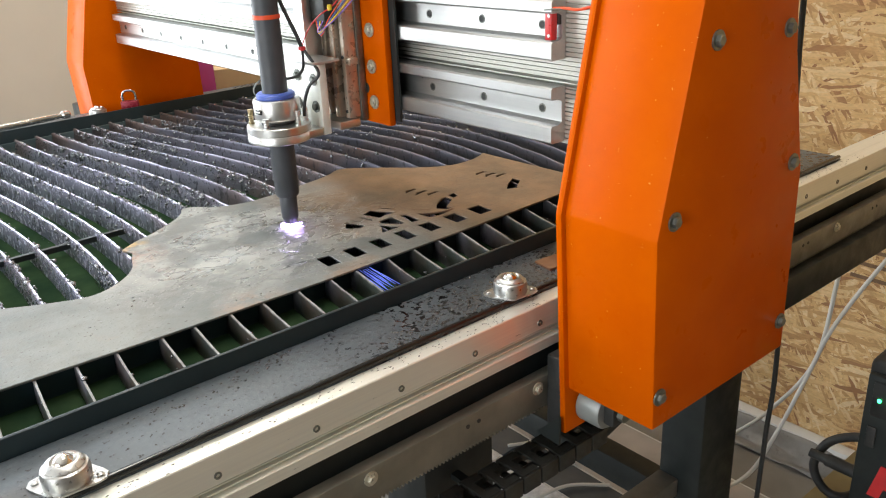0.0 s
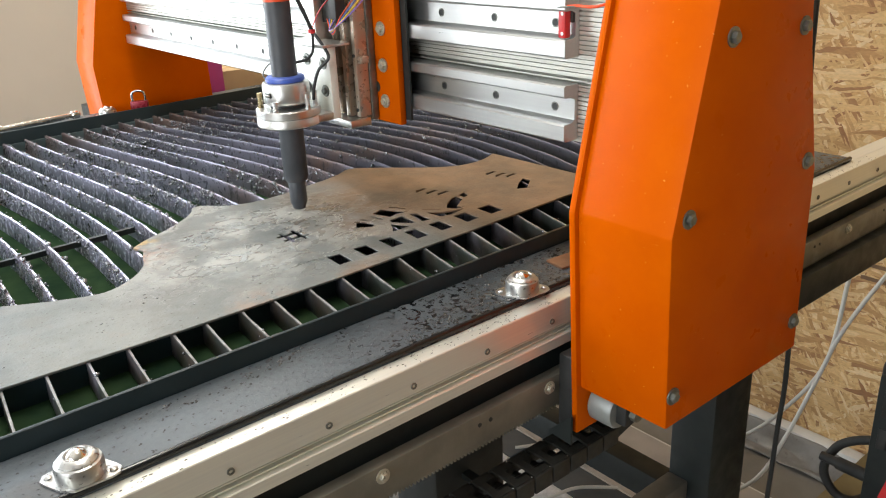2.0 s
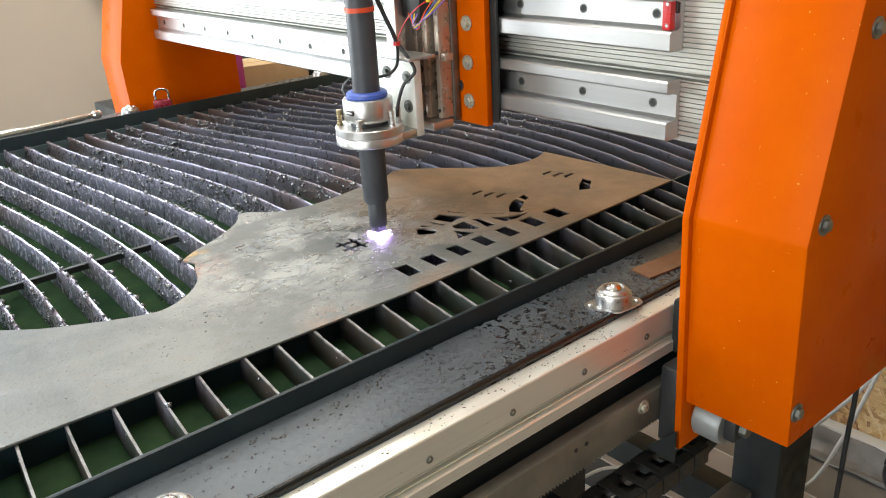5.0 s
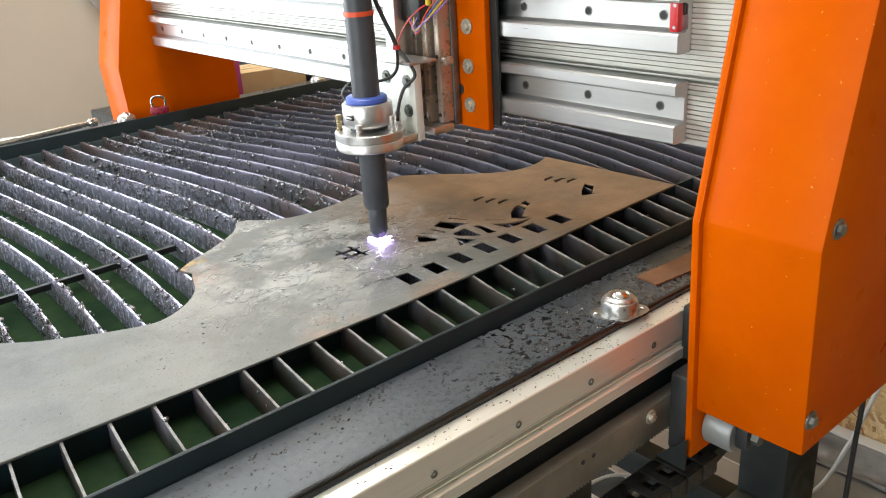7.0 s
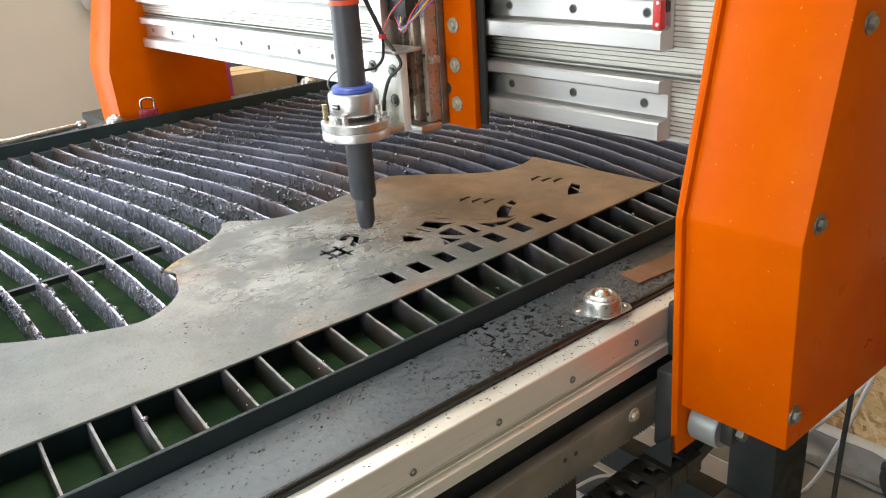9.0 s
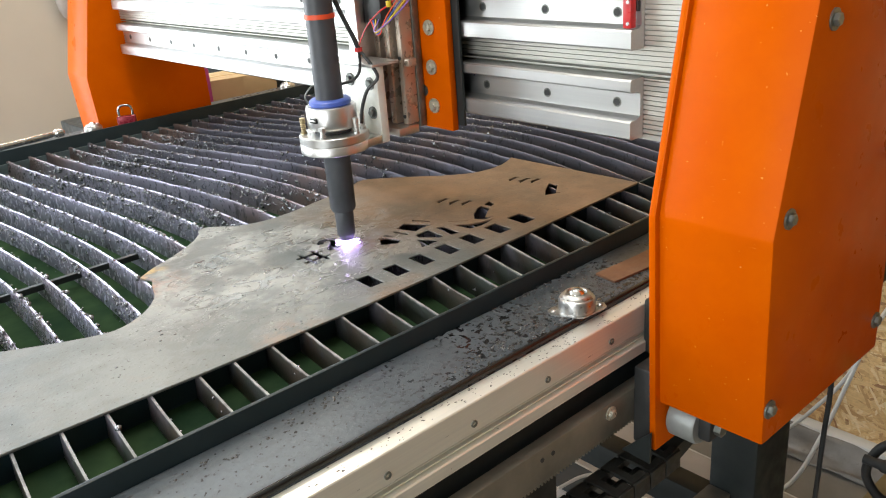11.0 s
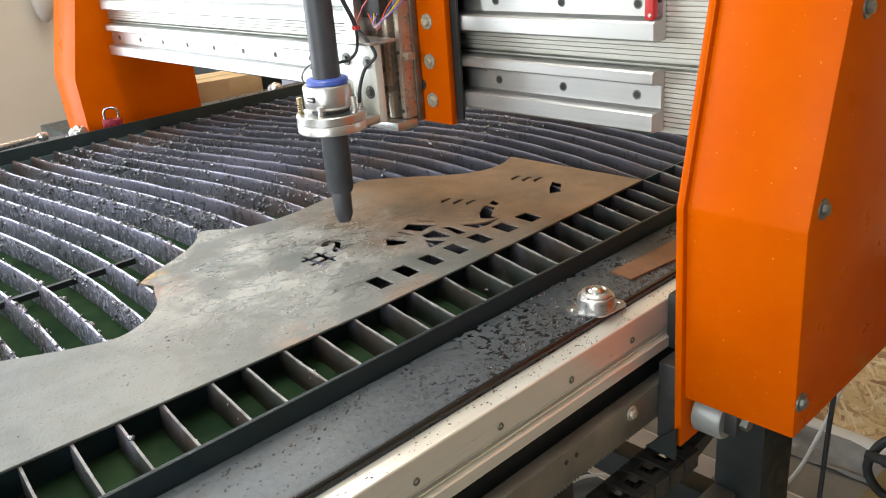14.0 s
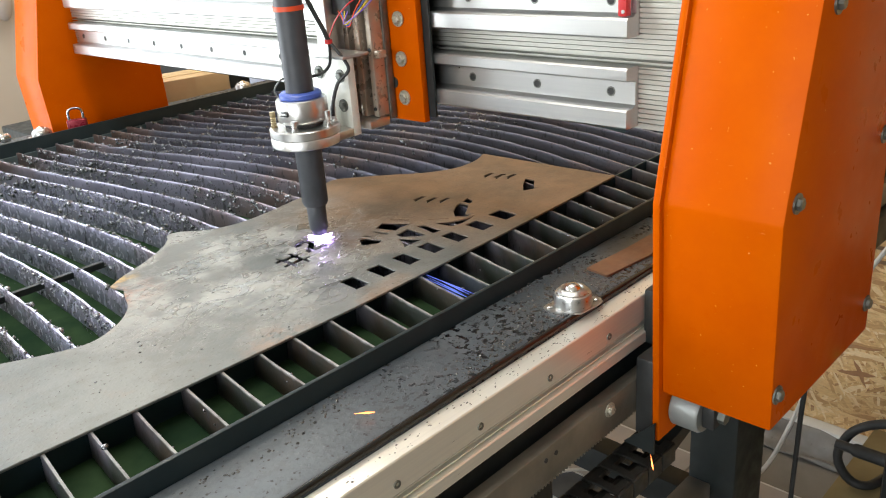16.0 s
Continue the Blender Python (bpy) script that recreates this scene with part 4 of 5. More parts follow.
def build_sheet():
    smooth_edge = EDGE[:1] + outline(smooth_path([(x, y, 0) for x, y in EDGE[1:24]], 4)) + outline(smooth_path([(x, y, 0) for x, y in EDGE[24:36]], 4)) + EDGE[36:]
    me = fill_2d("steel_sheet", [smooth_edge, *HASH, rect(0.1908, 0.2000, 0.3868, 0.3964), TWO, *cutouts(), *EMBLEM, *HOOKS], 0.80, 0.003, PLATE)
    sheet = tagged(new("steel_sheet", me), "wet grey steel sheet with a cut outline, bars and emblem", "steel sheet")
    slugs = []
    for loops, label in ((HASH, "small cut-out slug shaped like a hash sign"), ([TWO], "small cut-out slug shaped like the figure 2")):
        every = [p for loop in loops for p in loop]
        cx, cy = sum(p[0] for p in every) / len(every), sum(p[1] for p in every) / len(every)
        small = [[((x - cx) * 0.985, (y - cy) * 0.985) for x, y in loop] for loop in loops]
        me = fill_2d("slug", small, 0.0, 0.0028, PLATE)
        ob = tagged(new("slug", me), label, "slug")
        ob.location = (cx, cy, 0.7998)
        slugs.append((ob, cx, cy))
    return sheet, slugs


# ---- loose things and clutter ----
def build_clutter():
    solid("steel_offcut", prism([(0.371, 0.076), (0.366, 0.046), (0.442, 0.038), (0.50, 0.040), (0.50, 0.070), (0.44, 0.071)], "z", 0.8005, 0.803), RUSTY, "thin brown rusty steel offcut on the table edge", "steel offcut")
    w = thing("ratchet_wrench", "long chrome ratchet wrench lying on the far table edge", "wrench", at=(0.15, 1.42, 0.80))
    w.rotation_euler = (0, 0, radians(9))
    part("handle", joined(lathe([(0.0001, -0.2), (0.0085, -0.2), (0.0105, -0.19), (0.0105, -0.09), (0.0075, -0.08), (0.007, 0.05), (0.0055, 0.07), (0.0001, 0.07)], 20, (0, 0, 0.0112), "x")), CHROME, w)
    part("head", lathe([(0.0001, 0.07), (0.006, 0.07), (0.0095, 0.074), (0.0095, 0.088), (0.006, 0.091), (0.0001, 0.091)], 20, (0, 0, 0.0112), "x"), CHROME, w)
    lock = thing("padlock", "small maroon padlock with a chrome shackle", "padlock", at=(0.362, 1.376, 0.80))
    lock.rotation_euler = (0, 0, radians(-30))
    part("body", bx(-0.020, 0.020, -0.008, 0.008, 0.0003, 0.029, bevel=0.003, seg=3), MAROON, lock)
    part("shackle", tube([(-0.014, 0, 0.027), (-0.0145, 0, 0.042), (-0.010, 0, 0.050), (0, 0, 0.052), (0.010, 0, 0.050), (0.0145, 0, 0.042), (0.014, 0, 0.027)], 0.0028, 10), CHROME, lock)
    bench = thing("side_bench", "dark low bench behind the cutting table", "bench", at=(0.9, 1.85, 0))
    part("top", bx(-0.45, 0.42, -0.3, 0.3, 0.66, 0.70, bevel=0.004), DARK, bench)
    for x in (-0.4, 0.34):
        for y in (-0.26, 0.22):
            part("leg", bx(x, x + 0.05, y, y + 0.05, 0, 0.66), DARK, bench)
    car = thing("carton", "open-taped brown cardboard carton on the bench", "carton", at=(0.815, 1.70, 0.70))
    car.rotation_euler = (0, 0, radians(-12))
    part("box", bx(-0.095, 0.095, -0.06, 0.08, 0.0005, 0.115, bevel=0.002), CARTON, car)
    part("tape", bx(-0.0955, 0.0955, -0.004, 0.022, 0.1152, 0.1162), TAPE, car)
    part("flap", bx(-0.096, 0.0, -0.061, -0.0602, 0.055, 0.114), CARTON, car)
    solid("folder", bx(0.64, 0.685, 1.60, 1.78, 0.7005, 0.86, bevel=0.002), MAGENTA, "magenta card folder standing on the bench", "folder")
    solid("small_box", bx(1.02, 1.12, 1.62, 1.72, 0.7005, 0.80, bevel=0.002), PALEBOX, "pale blue card box on the bench", "box")
    solid("tool_case", bx(0.90, 1.25, 1.86, 2.1, 0.7005, 0.93, bevel=0.012), DARK, "dark tool case at the back of the bench", "case")
    bag = bmesh.new()
    bmesh.ops.create_uvsphere(bag, u_segments=20, v_segments=14, radius=1, matrix=Matrix.Translation((0.735, 2.715, 1.02)) @ Matrix.Diagonal((0.035, 0.028, 0.085, 1)))
    solid("hanging_bag", bag, TILE_G, "small grey cloth bag hanging on the beige wall", "bag", smooth=80)
    # power source at the wall
    ps = thing("plasma_power_source", "black plasma cutter power source with red mark and green lamp", "power source", at=(0.98, -0.10, 0.125))
    ps.rotation_euler = (0, 0, radians(2))
    part("case", bx(0.012, 0.36, -0.30, 0.0, 0.0, 0.36, bevel=0.012, seg=3), RUBBER, ps)
    front = part("front_panel", prism([(-0.006, 0.018), (-0.294, 0.018), (-0.294, 0.34), (-0.006, 0.34)], "x", -0.002, 0.0115, 0.004), DARK, ps)
    part("display_recess", bx(-0.0045, -0.0022, -0.27, -0.018, 0.265, 0.33, bevel=0.001), RUBBER, front)
    part("green_lamp", lathe([(0.0001, -0.007), (0.003, -0.0062), (0.0034, -0.0046), (0.0001, -0.0046)], 16, (0, -0.03, 0.297), "x"), LED_G, front, "glowing green lamp")
    part("red_lamp", lathe([(0.0001, -0.0075), (0.004, -0.0065), (0.004, -0.0046), (0.0001, -0.0046)], 16, (0, -0.09, 0.275), "x"), LED_R, front, "glowing red lamp")
    part("switch", bx(-0.007, -0.0022, -0.034, -0.018, 0.205, 0.245, bevel=0.002), RUBBER, front)
    for y0, z0, y1, z1 in ((-0.035, 0.11, -0.05, 0.175), (-0.075, 0.11, -0.09, 0.175)):
        part("mark", prism([(y0, z0), (y0 - 0.02, z0), (y1 - 0.02, z1), (y1, z1)], "x", -0.0042, -0.0021), REDP, front, "red painted mark")
    part("mark", prism([(-0.05, 0.132), (-0.078, 0.132), (-0.085, 0.152), (-0.057, 0.152)], "x", -0.0044, -0.0021), REDP, front)
    part("knob", lathe([(0.0001, -0.022), (0.014, -0.021), (0.0165, -0.017), (0.0175, -0.0022), (0.0001, -0.0022)], 24, (0, -0.045, 0.065), "x"), REDP, front, "red knob")
    solid("cardboard_box", bx(0.95, 1.28, -0.5, -0.005, 0.0, 0.1245, bevel=0.004), OLIVE, "flat olive brown cardboard box under the power source", "box")
    hose = tube([(1.06, -0.13, 0.295), (1.05, -0.075, 0.287), (1.05, -0.028, 0.25), (1.05, -0.008, 0.19), (1.055, -0.03, 0.145), (1.07, -0.06, 0.1335), (1.12, -0.08, 0.1335)], 0.0085, 10)
    solid("power_cable", hose, RUBBER, "thick black power cable looping beside the power source", "cable")
    solid("cable_plug", lathe([(0.0001, -0.099), (0.012, -0.099), (0.012, -0.045), (0.009, -0.04), (0.0085, -0.012), (0.0001, -0.010)], 18, (1.02, 0, 0.236), "y"), RUBBER, "black cable plug in the side of the power source", "plug")
    # wires that hang and trail
    solid("white_cable", tube([(1.30, 0.03, 0.80), (1.28, 0.06, 0.62), (1.25, 0.08, 0.52), (1.24, 0.10, 0.30), (1.25, 0.19, 0.13), (1.24, 0.26, 0.04), (1.12, 0.30, 0.012)], 0.0045, 8), WHITEP, "thin white cable hanging along the wall", "cable", "white cables")
    solid("white_cable", tube([(1.31, -0.06, 0.66), (1.28, 0.0, 0.56), (1.25, 0.075, 0.39), (1.20, 0.098, 0.27), (1.14, 0.115, 0.16), (1.10, 0.15, 0.05), (1.0, 0.20, 0.012)], 0.0045, 8), WHITEP, "thin white cable hanging along the wall", "cable", "white cables")
    solid("black_cable", tube([(0.80, 0.0, 1.6), (0.822, 0.0, 1.07), (0.83, 0.0, 0.95), (0.868, 0.0, 0.5), (0.863, 0.0, 0.357), (0.857, 0.0, 0.215), (0.85, 0.0, 0.012)], 0.0042, 8), RUBBER, "black cable hanging straight down to the floor", "cable")
    for i, pts in enumerate(([(0.80, 0.52, 0.015), (0.87, 0.50, 0.02), (0.93, 0.45, 0.014), (0.95, 0.40, 0.016)], [(0.75, 0.44, 0.014), (0.83, 0.42, 0.016), (0.90, 0.36, 0.014)], [(0.84, 0.62, 0.014), (0.95, 0.55, 0.014), (1.02, 0.44, 0.014)])):
        solid("floor_wire", tube(pts, 0.004, 8), WHITEP, "short white wire lying on the tiled floor", "wire", "wires on the floor")
    # printed stamp on the board wall, unreadable
    st = thing("wall_stamp", "faded printed stamp on the strand board", "stamp", at=(X1 - 0.0005, 0.05, 0.52))
    for i in range(6):
        part("bar", bx(-0.001, 0.0, -0.03 - 0.012 * (i % 3), 0.05, 0.03 * i - 0.06, 0.03 * i - 0.052), STAMP, st)


def build_chain():
    """A cable chain of open links, lying along the table's near side."""
    ch = thing("cable_chain", "black plastic cable chain along the table foot", "cable chain", at=(0, 0, 0))
    one = None
    for i in range(43):
        if one is None:
            bm = joined(bx(0.001, 0.042, -0.036, -0.030, 0, 0.034, bevel=0.002), bx(0.001, 0.042, 0.030, 0.036, 0, 0.034, bevel=0.002), prism([(0.004, -0.030), (0.041, -0.030), (0.041, -0.016), (0.020, -0.016), (0.020, 0.016), (0.041, 0.016), (0.041, 0.030), (0.004, 0.030), (0.004, 0.016), (0.006, 0.016), (0.006, -0.016), (0.004, -0.016)], "z", 0.029, 0.034), bx(0.006, 0.020, -0.030, 0.030, 0.0, 0.005, bevel=0.001), bx(0.036, 0.05, -0.0295, -0.025, 0.004, 0.03, bevel=0.002), bx(0.036, 0.05, 0.025, 0.0295, 0.004, 0.03, bevel=0.002))
            one = mesh_of("link", bm, CHAINP, 30)
        ob = new("link", one)
        ob.parent = ch
        ob.matrix_local = Matrix.Translation((0.39 - 0.030 * (i + 1), -0.008, 0.580)) @ Matrix.Scale(0.68, 4)
    part("cable", tube([(-0.9, -0.010, 0.589), (0.0, -0.006, 0.588), (0.39, -0.008, 0.589)], 0.0045, 8, 4), RUBBER, ch)
    part("end_arm", prism([(0.385, 0.575), (0.385, 0.599), (0.44, 0.606), (0.64, 0.612), (0.64, 0.600), (0.44, 0.590)], "y", -0.024, 0.010, 0.001), DARK, ch, "flat dark arm at the chain's end")
    for x in (-0.62, 0.205):
        part("bracket", bx(x, x + 0.012, -0.006, 0.0578, 0.5715, 0.5795), DARK, ch)
    return ch


def blobs(name, places, material, label, category, parent=None):
    """Many small lumps as one mesh."""
    verts, faces = [], []
    ico = bmesh.new()
    bmesh.ops.create_icosphere(ico, subdivisions=1, radius=1)
    lumps = [[v.co * (1 + 0.55 * noise.noise(v.co * 1.7 + Vector((k * 5.1, 0, 0)))) for v in ico.verts] for k in range(9)]
    tri = [[v.index for v in f.verts] for f in ico.faces]
    ico.free()
    for x, y, z, rx, ry, rz in places:
        n = len(verts)
        base = lumps[n // 12 % 9]
        verts += [(x + v.x * rx, y + v.y * ry, z + v.z * rz) for v in base]
        faces += [[a + n for a in f] for f in tri]
    me = bpy.data.meshes.new(name)
    me.from_pydata(verts, [], faces)
    me.materials.append(material)
    me.shade_smooth()
    ob = tagged(new(name, me), label, category, kind="stuff")
    ob.parent = parent
    return ob


def build_grit():
    rnd = random.Random(4)
    places = []
    for k in range(40):
        c = -0.147 - 0.0425 * 13 + 0.0425 * k
        for _ in range(1500):
            y = rnd.uniform(0.14, 1.33)
            dens = 0.5 + 0.5 * noise.noise((c * 4, y * 4, 9))
            if rnd.random() > dens ** 1.5 * 1.2:
                continue
            r = rnd.uniform(0.0006, 0.0019) if rnd.random() < 0.86 else rnd.uniform(0.0019, 0.0036)
            x = slat_x(c, y) + rnd.uniform(-0.003, 0.003)
            if y < 0.25 and rnd.random() < 0.93 or 0.22 < y < 0.6 and (x > 0.02 or y < 0.39):
                continue
            places.append((x, y, 0.7972 - rnd.random() ** 1.6 * 0.026, r, r * rnd.uniform(0.8, 1.8), r * rnd.uniform(0.7, 1.6)))
    for k in range(24):
        c = -0.147 - 0.0425 * 13 + 0.0425 * k
        for _ in range(620):
            y = rnd.uniform(0.3, 1.3)
            if noise.noise((c * 6, y * 6, 3)) < rnd.uniform(-0.3, 0.35):
                continue
            down = rnd.random() ** 1.5 * 0.03
            r = rnd.uniform(0.0004, 0.0011)
            places.append((slat_x(c, y) - 0.002 - 0.13 * down, y, 0.795 - down, r * 0.6, r, r * rnd.uniform(1, 2.6)))
    blobs("slat_dross", places, DROSS, "dark glassy dross lumps stuck on the slats", "dross")
    places = []
    for _ in range(11000):
        x, y = rnd.uniform(-0.5, 1.0), rnd.uniform(0.028, 0.108)
        if noise.noise((x * 7, y * 16, 2)) + 0.35 - (1.2 if x > 0.28 else 2.0) * abs(x - 0.28) < rnd.random() * 0.8:
            continue
        r = rnd.uniform(0.0004, 0.0013)
        places.append((x, y, 0.8003, r * 1.4, r * 1.2, r * 0.55))
    blobs("wet_grit", places, DROP, "wet black grit and droplets on the table edge", "grit")
    places = []
    for _ in range(420):
        x, y = rnd.uniform(-0.4, 1.1), rnd.uniform(0.002, 0.02)
        r = rnd.uniform(0.0003, 0.0008)
        places.append((x, y, 0.7932, r * rnd.uniform(1, 2.5), r, r * 0.3))
    blobs("rail_grit", places, DROP, "grit specks on the guide rail", "grit")
    places = []
    for _ in range(230):
        x, y = rnd.gauss(0.08, 0.12), rnd.uniform(0.24, 0.54)
        if x > 0.165 or x < -0.35 or y > 0.42 - 0.25 * max(0, -x) + 0.5 * max(0, x) or noise.noise((x * 11, y * 11, 5)) < -0.05:
            continue
        r = rnd.uniform(0.0003, 0.0009)
        places.append((x, y, 0.8002, r * rnd.uniform(1, 3), r * rnd.uniform(1, 2), r * 0.5))
    blobs("sheet_grit", places, DROSS, "fine spatter and droplets on the steel sheet", "grit")


# ---- arc and sparks ----
def streak(a, b, r):
    """One thin glowing streak from a to b."""
    a, b = Vector(a), Vector(b)
    d = (b - a).normalized()
    s = d.cross(Vector((0.2, 0.3, 1))).normalized()
    u = d.cross(s)
    bm = bmesh.new()
    m = a.lerp(b, 0.7)
    ends = [bm.verts.new(a), bm.verts.new(b)]
    ring = [bm.verts.new(m + r * p) for p in (s, u, -s, -u)]
    for k in range(4):
        for e in ends:
            bm.faces.new((ring[k], ring[(k + 1) % 4], e))
    bmesh.ops.recalc_face_normals(bm, faces=bm.faces[:])
    return bm


def build_arc():
    arc = thing("plasma_arc", "small violet-white plasma arc under the torch tip", "plasma arc")
    part("core", lathe([(0.0001, 0.0), (0.0066, -0.002), (0.0072, -0.0045), (0.004, -0.0062), (0.0016, -0.0115), (0.0001, -0.012)], 16), ARC, arc)
    for k in range(11):
        a = k * 2.4
        r = 0.013 + 0.004 * (k % 4)
        part("fringe", streak((0.003 * math.cos(a), 0.003 * math.sin(a), -0.0045), (r * math.cos(a), r * math.sin(a), -0.0045 + 0.0016 * (k % 3)), 0.0019), FLARE, arc)
    return arc


def build_arc_glow():
    # Thin blue emitters added between the slats to cast the arc's glow there.
    s = thing("arc_jet", "thin blue streaks added to give the arc's glow on the slats", "plasma arc")
    for k in range(9):
        x = -0.010 + 0.0025 * k
        part("tail", streak((x, -0.05 - 0.012 * (k % 4), -0.018), (x + 0.004, -0.13 - 0.008 * (k % 3), -0.034 + 0.001 * k), 0.0008), ARC_BLUE, s)
    return s


def build_stream(seed):
    """Sparks that fly off flat over the sheet along their own x."""
    rnd = random.Random(seed)
    s = thing("spark_stream", "flat stream of orange sparks from the cut", "sparks", "sparks")
    for k in range(150):
        a = rnd.gauss(0, 0.038)
        f = rnd.uniform(0.005, 0.30) if k % 3 else rnd.uniform(0.2, 0.40)
        n = rnd.uniform(0.01, 0.055)
        z = f * rnd.uniform(-0.005, 0.06)
        z2 = z + n * rnd.uniform(-0.05, 0.06)
        b = a + rnd.gauss(0, 0.012)
        part("spark", streak((f * math.cos(a), f * math.sin(a), z), ((f + n) * math.cos(b), (f + n) * math.sin(b), z2), rnd.uniform(0.0002, 0.00042)), SPARK_W if k % 18 == 0 else SPARK, s)
    return s


def build_burst(seed, both, count=900, reach=1.0):
    rnd = random.Random(seed)
    s = thing("spark_burst", "bright burst of white and orange sparks on the sheet", "sparks", "sparks")
    cloud = {SPARK: [], SPARK_W: []}
    for k in range(count):
        second = both and k % 2
        up = not second and k % 7 == 0 and reach == 1.0
        a = rnd.gauss(0, 0.24) - 0.56 if second else (rnd.uniform(0, 2 * math.pi) if up else rnd.gauss(-1.6, 0.55 * reach ** 1.6))
        e = abs(rnd.gauss(0, 0.16)) if second else (rnd.uniform(0.3, 1.3) if up else abs(rnd.gauss(0, 0.07)))
        d = Vector((math.cos(a) * math.cos(e), math.sin(a) * math.cos(e), math.sin(e)))
        if second:
            # a flat fan that leaves the arc and breaks up over the bars
            f, n = (rnd.random() * 0.27 if k % 3 else abs(rnd.gauss(0.2, 0.03))), rnd.uniform(0.01, 0.05)
        else:
            f, n = reach * rnd.random() ** 1.1 * (0.09 if up else 0.21), reach * rnd.uniform(0.01, 0.042)
        p = Vector((0, 0, 0.003)) + d * f
        if second:
            p += Vector((rnd.gauss(0, 0.012), rnd.gauss(0, 0.012), 0))
        q = p + d * n + Vector((rnd.gauss(0, 0.08), rnd.gauss(0, 0.08), -0.12)) * n
        p.z, q.z = max(p.z, 0.0005), max(q.z, 0.0005)
        hot = SPARK_W if f < 0.03 or k % 7 == 0 or (second and abs(f - 0.2) < 0.02 and k % 3) else SPARK
        one = streak(p, q, rnd.uniform(0.0002, 0.00045))
        if k < 260:
            part("spark", one, hot, s)
        else:
            cloud[hot].append(one)
    for hot, many in cloud.items():
        if not many:
            continue
        tagged(part("spark_cloud", joined(*many), hot, s), kind="stuff")
    ball = bmesh.new()
    bmesh.ops.create_icosphere(ball, subdivisions=2, radius=0.019 * reach ** 3, matrix=Matrix.Translation((0, 0, 0.006)) @ Matrix.Diagonal((1.2, 1, 0.6, 1)))
    for v in ball.verts:
        v.co += 0.006 * noise.noise_vector(v.co * 90)
    part("hot_core", ball, SPARK_W, s)
    return s


def build_jet(seed):
    """Sparks that spray between the slats under the sheet."""
    rnd = random.Random(seed)
    s = thing("spark_jet", "orange sparks spraying between the slats", "sparks", "sparks")
    for k in range(110):
        p = Vector((rnd.gauss(0.002, 0.009), rnd.gauss(0, 0.022) + (0.078 if k % 3 == 0 else 0), rnd.gauss(0, 0.009)))
        q = p + Vector((rnd.uniform(-0.004, 0.008), rnd.uniform(-0.014, 0.004), rnd.uniform(-0.008, 0.006)))
        part("spark", streak(p, q, rnd.uniform(0.0002, 0.0006)), SPARK_W if k % 15 == 0 else JETGLOW, s)
    return s


def build_stray():
    """Two late sparks that fall by the table edge."""
    s = thing("stray_sparks", "two late orange sparks falling by the table edge", "sparks", "sparks")
    part("spark", streak((0.012, 0.061, 0.806), (0.025, 0.048, 0.806), 0.0009), SPARK, s)
    part("spark", streak((0.336, -0.030, 0.618), (0.326, -0.040, 0.606), 0.0009), SPARK, s)
    return s


def build_embers():
    s = thing("embers", "small red glowing embers on the fresh cut", "embers", "sparks")
    rnd = random.Random(8)
    for k in range(12):
        b = bmesh.new()
        bmesh.ops.create_icosphere(b, subdivisions=1, radius=rnd.uniform(0.0012, 0.003), matrix=Matrix.Translation((rnd.gauss(0, 0.009), rnd.gauss(0, 0.009), 0)))
        part("ember", b, EMBER, s)
    return s


# ---- build, and what moves ----
build_room()
build_table()
build_balls()
GANTRY = build_gantry()
CARRIAGE = build_carriage()
TORCH = build_torch()
SHEET, SLUGS = build_sheet()
build_clutter()
build_chain()
build_grit()
ARC_OB = build_arc()
STREAMS = [build_stream(1), build_stream(2), build_stream(3)]
BURSTS = [build_burst(5, True, 1300), build_burst(6, False), build_burst(7, False, 250, 0.62)]
JETS = [build_jet(11), build_jet(12), build_jet(13)]
EMBERS = build_embers()
STRAY = build_stray()
ARC_GLOW = build_arc_glow()

# seconds, gantry's way, carriage's way across it, torch's lift
MOVES = [
    (0.0, 0.0, 0.0, 0.0), (0.5, -0.0067, -0.0025, 0.0), (1.0, 0.0005, -0.0074, 0.0), (1.5, 0.0003, 0.0012, 0.0), (2.0, 0.0, 0.001, 0.02),
    (2.5, 0.01, -0.0176, 0.021), (3.0, 0.0135, -0.025, 0.014), (3.5, 0.013, -0.025, 0.0), (4.0, 0.0145, -0.0235, 0.0), (4.5, 0.0132, -0.026, 0.0),
    (5.0, 0.0136, -0.027, 0.0), (5.6, 0.02, -0.018, 0.0), (6.3, 0.028, -0.012, 0.0), (7.0, 0.018, -0.022, 0.0), (7.5, 0.0128, -0.026, 0.0),
    (8.0, 0.0123, -0.026, 0.011), (8.5, 0.016, -0.026, 0.025), (9.0, 0.0221, -0.023, 0.012), (9.5, 0.024, -0.022, 0.0), (10.5, 0.024, -0.024, 0.0),
    (11.5, 0.0256, -0.026, 0.0), (12.0, 0.0264, -0.014, 0.0), (12.5, 0.0233, -0.021, 0.0), (13.0, 0.0232, -0.022, 0.009), (13.5, 0.0243, -0.02, 0.023),
    (14.0, 0.033, -0.002, 0.019), (14.5, 0.0336, -0.002, 0.0), (15.0, 0.034, -0.001, 0.0), (15.5, 0.0341, 0.0, 0.0), (16.0, 0.0343, 0.0, 0.0),
]
TORCH_AT = (0.226, 0.4185, 0.8065)


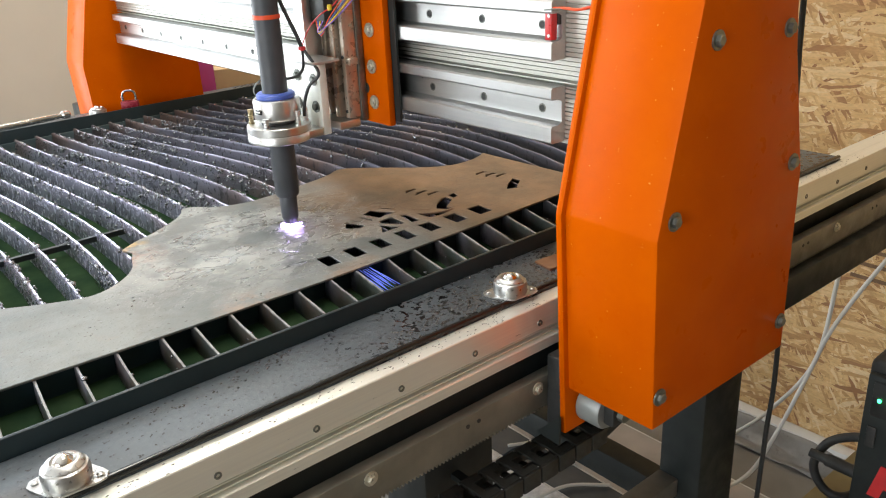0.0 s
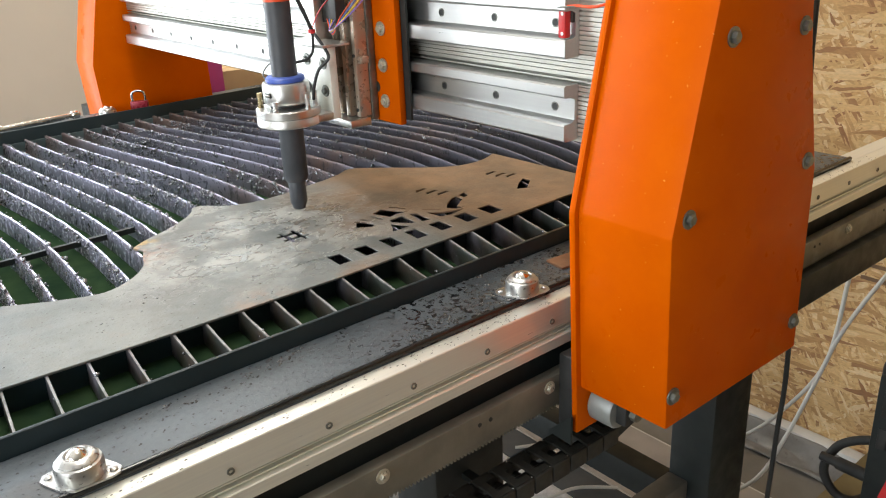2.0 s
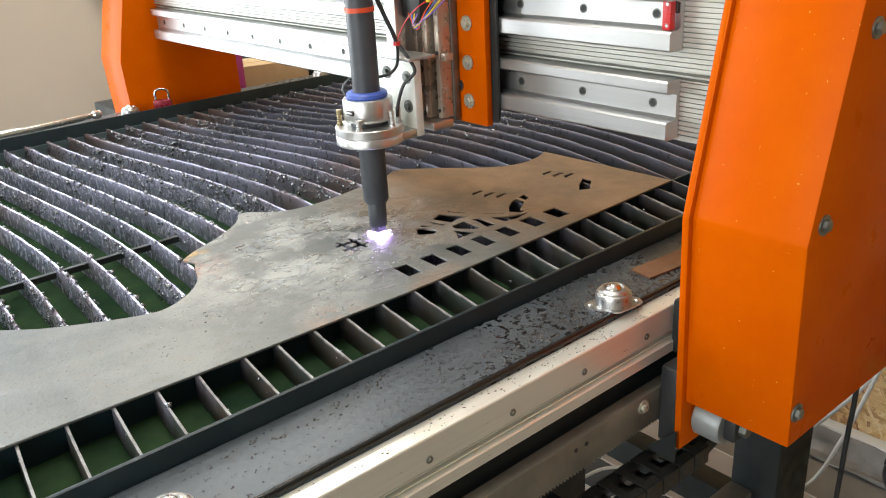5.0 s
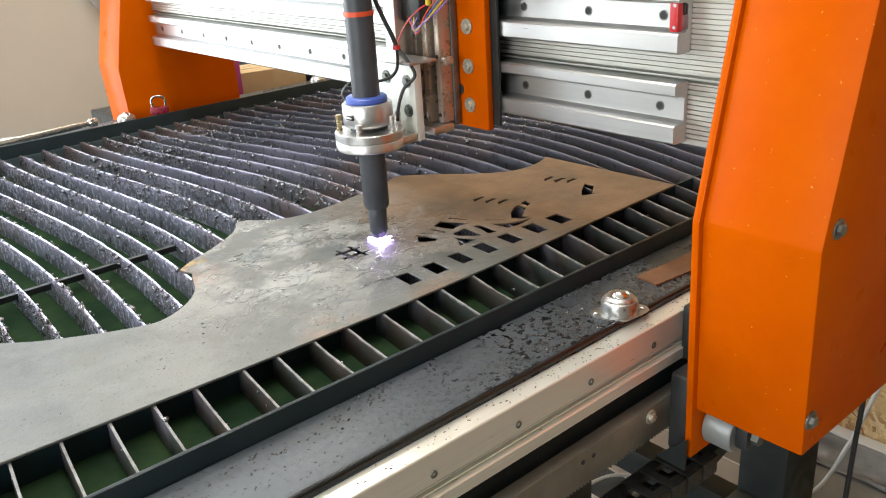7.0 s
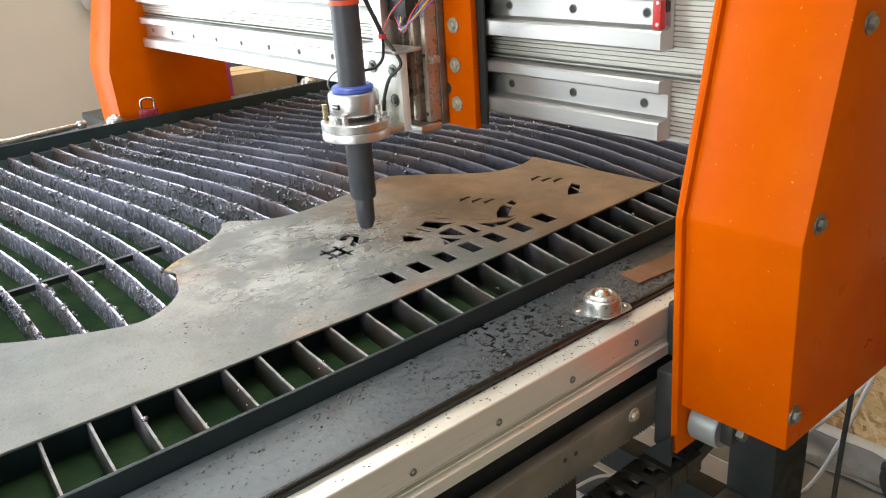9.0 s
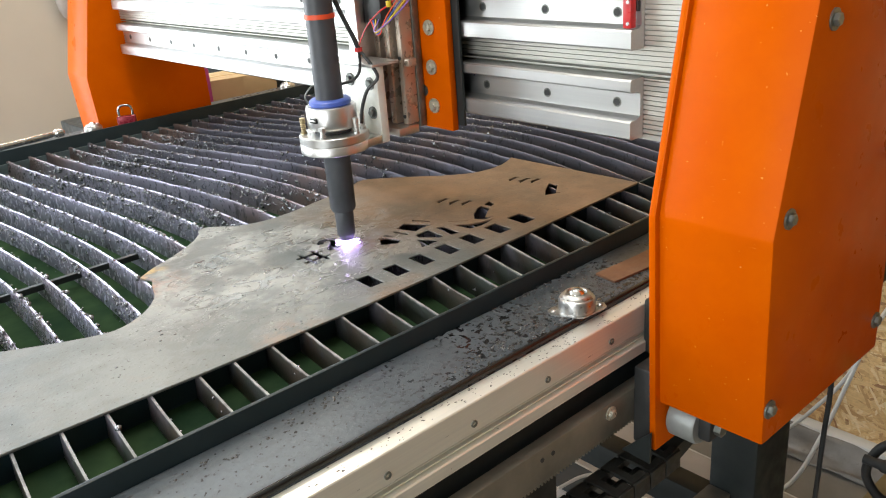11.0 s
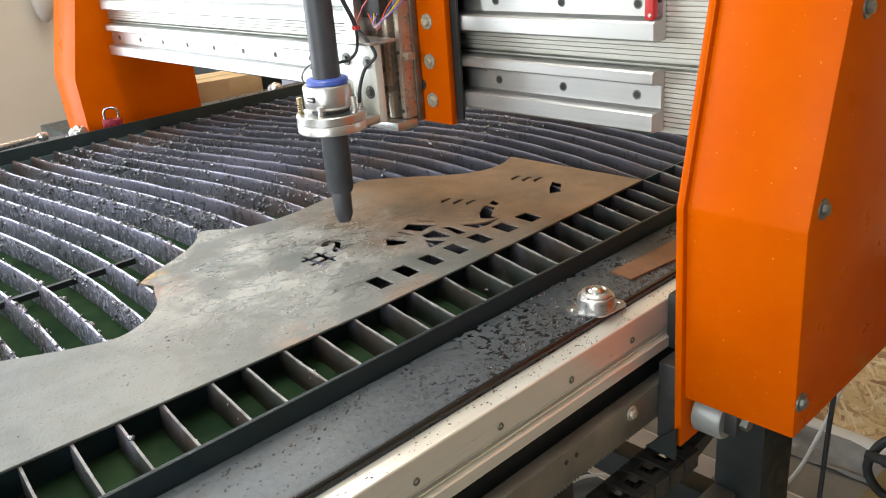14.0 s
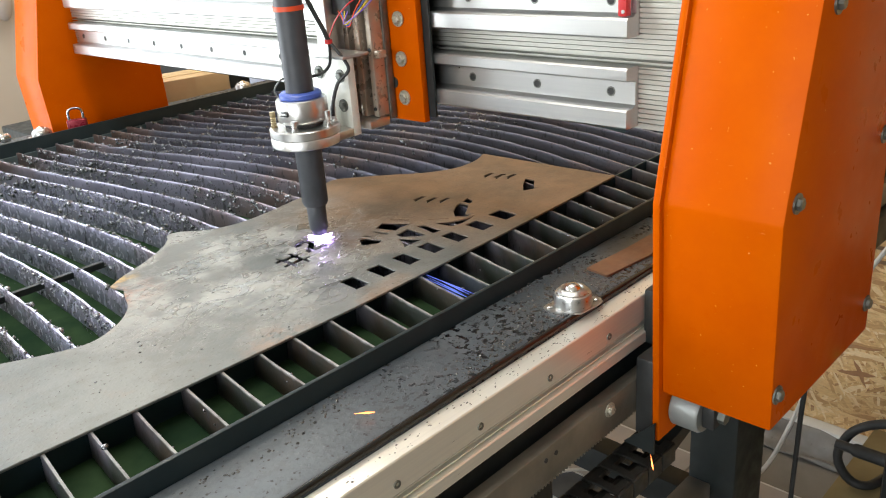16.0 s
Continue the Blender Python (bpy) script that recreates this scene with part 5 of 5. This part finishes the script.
def motions():
    walk(GANTRY, [(t, pose(x, 0, 0)) for t, x, y, z in MOVES])
    walk(CARRIAGE, [(t, pose(x, y, 0)) for t, x, y, z in MOVES])
    walk(TORCH, [(t, pose(TORCH_AT[0] + x, TORCH_AT[1] + y, TORCH_AT[2] + z)) for t, x, y, z in MOVES])
    for (ob, cx, cy), t in zip(SLUGS, (1.5, 7.6)):
        walk(ob, [(0.0, pose(cx, cy, 0.7998)), (t, pose(cx, cy, 0.7998)), (t + 0.12, pose(cx + 0.004, cy - 0.003, 0.72, 25, 20, 0)), (16.0, pose(cx + 0.006, cy - 0.004, 0.672, 12, 8, 0))])
    def place(t):
        for a, b in zip(MOVES, MOVES[1:]):
            if a[0] <= t <= b[0]:
                f = (t - a[0]) / (b[0] - a[0])
                return [p + (q - p) * f for p, q in zip(a[1:], b[1:])]

    def tip(t, up=0.0):
        x, y, z = place(t)
        return pose(TORCH_AT[0] + x, TORCH_AT[1] + y, TORCH_AT[2] + z + up)

    # the arc burns while the torch cuts, and draws back into the torch between cuts
    burning = [(0.0, 1.4), (4.45, 7.42), (10.9, 12.58), (15.56, 16.0)]
    rows = []
    for k in range(161):
        t = k / 10
        on = any(a <= t <= b for a, b in burning)
        rows.append((t, tip(t, 0.0 if on else 0.157)))
    walk(ARC_OB, rows)

    # sparks rise out of the ground of the pit, fly, and are gone
    rest = (0.3, 0.5, -0.35)

    def flash(ob, shows):
        rows = [] if shows[0][0] <= 0 else [(0.0, pose(*rest))]
        for a, b, p, q in shows:
            if a > 0:
                rows.append((a - 0.034, pose(*rest)))
            rows += [(max(a, 0), p), (b, q)]
            if b < 15.9:
                rows.append((b + 0.034, pose(*rest)))
        if rows[-1][0] < 16:
            rows.append((16.0, pose(*rest)))
        walk(ob, rows)

    flash(STREAMS[0], [(0.4, 0.6, pose(0.222, 0.412, 0.803, 0, 0, -32), pose(0.23, 0.408, 0.803, 0, 0, -32)), (11.65, 11.8, pose(0.25, 0.39, 0.803, 0, 0, -35), pose(0.255, 0.388, 0.803, 0, 0, -35))])
    flash(STREAMS[1], [(0.75, 1.15, pose(0.226, 0.41, 0.803, 0, 0, -37), pose(0.245, 0.40, 0.804, 0, 0, -37))])
    flash(STREAMS[2], [(11.2, 11.6, pose(0.248, 0.39, 0.803, 0, 0, -40), pose(0.262, 0.38, 0.803, 0, 0, -40))])
    flash(BURSTS[0], [(4.43, 4.56, pose(0.243, 0.390, 0.802), pose(0.250, 0.386, 0.803))])
    flash(BURSTS[1], [(15.55, 15.72, pose(0.255, 0.40, 0.802), pose(0.262, 0.395, 0.803))])
    flash(BURSTS[2], [(0.36, 0.66, pose(0.214, 0.404, 0.802, 0, 0, -12), pose(0.212, 0.402, 0.802, 0, 0, -12))])
    flash(JETS[0], [(0.35, 1.3, pose(0.226, 0.196, 0.784), pose(0.230, 0.192, 0.782))])
    flash(JETS[1], [(4.5, 4.85, pose(0.264, 0.196, 0.784), pose(0.266, 0.196, 0.782))])
    flash(JETS[2], [(11.2, 12.65, pose(0.258, 0.196, 0.784), pose(0.254, 0.192, 0.782))])
    flash(ARC_GLOW, [(0.0, 0.3, pose(0.226, 0.325, 0.8065), pose(0.222, 0.323, 0.8065)), (11.85, 12.2, pose(0.282, 0.31, 0.8065), pose(0.282, 0.31, 0.8065)), (15.6, 16.0, pose(0.270, 0.312, 0.8045), pose(0.270, 0.312, 0.8045))])
    flash(STRAY, [(15.9, 16.0, pose(-0.01, 0.01, 0.01), pose(0, 0, 0))])
    flash(EMBERS, [(1.38, 1.62, pose(0.2, 0.397, 0.7995), pose(0.2, 0.397, 0.797))])


motions()
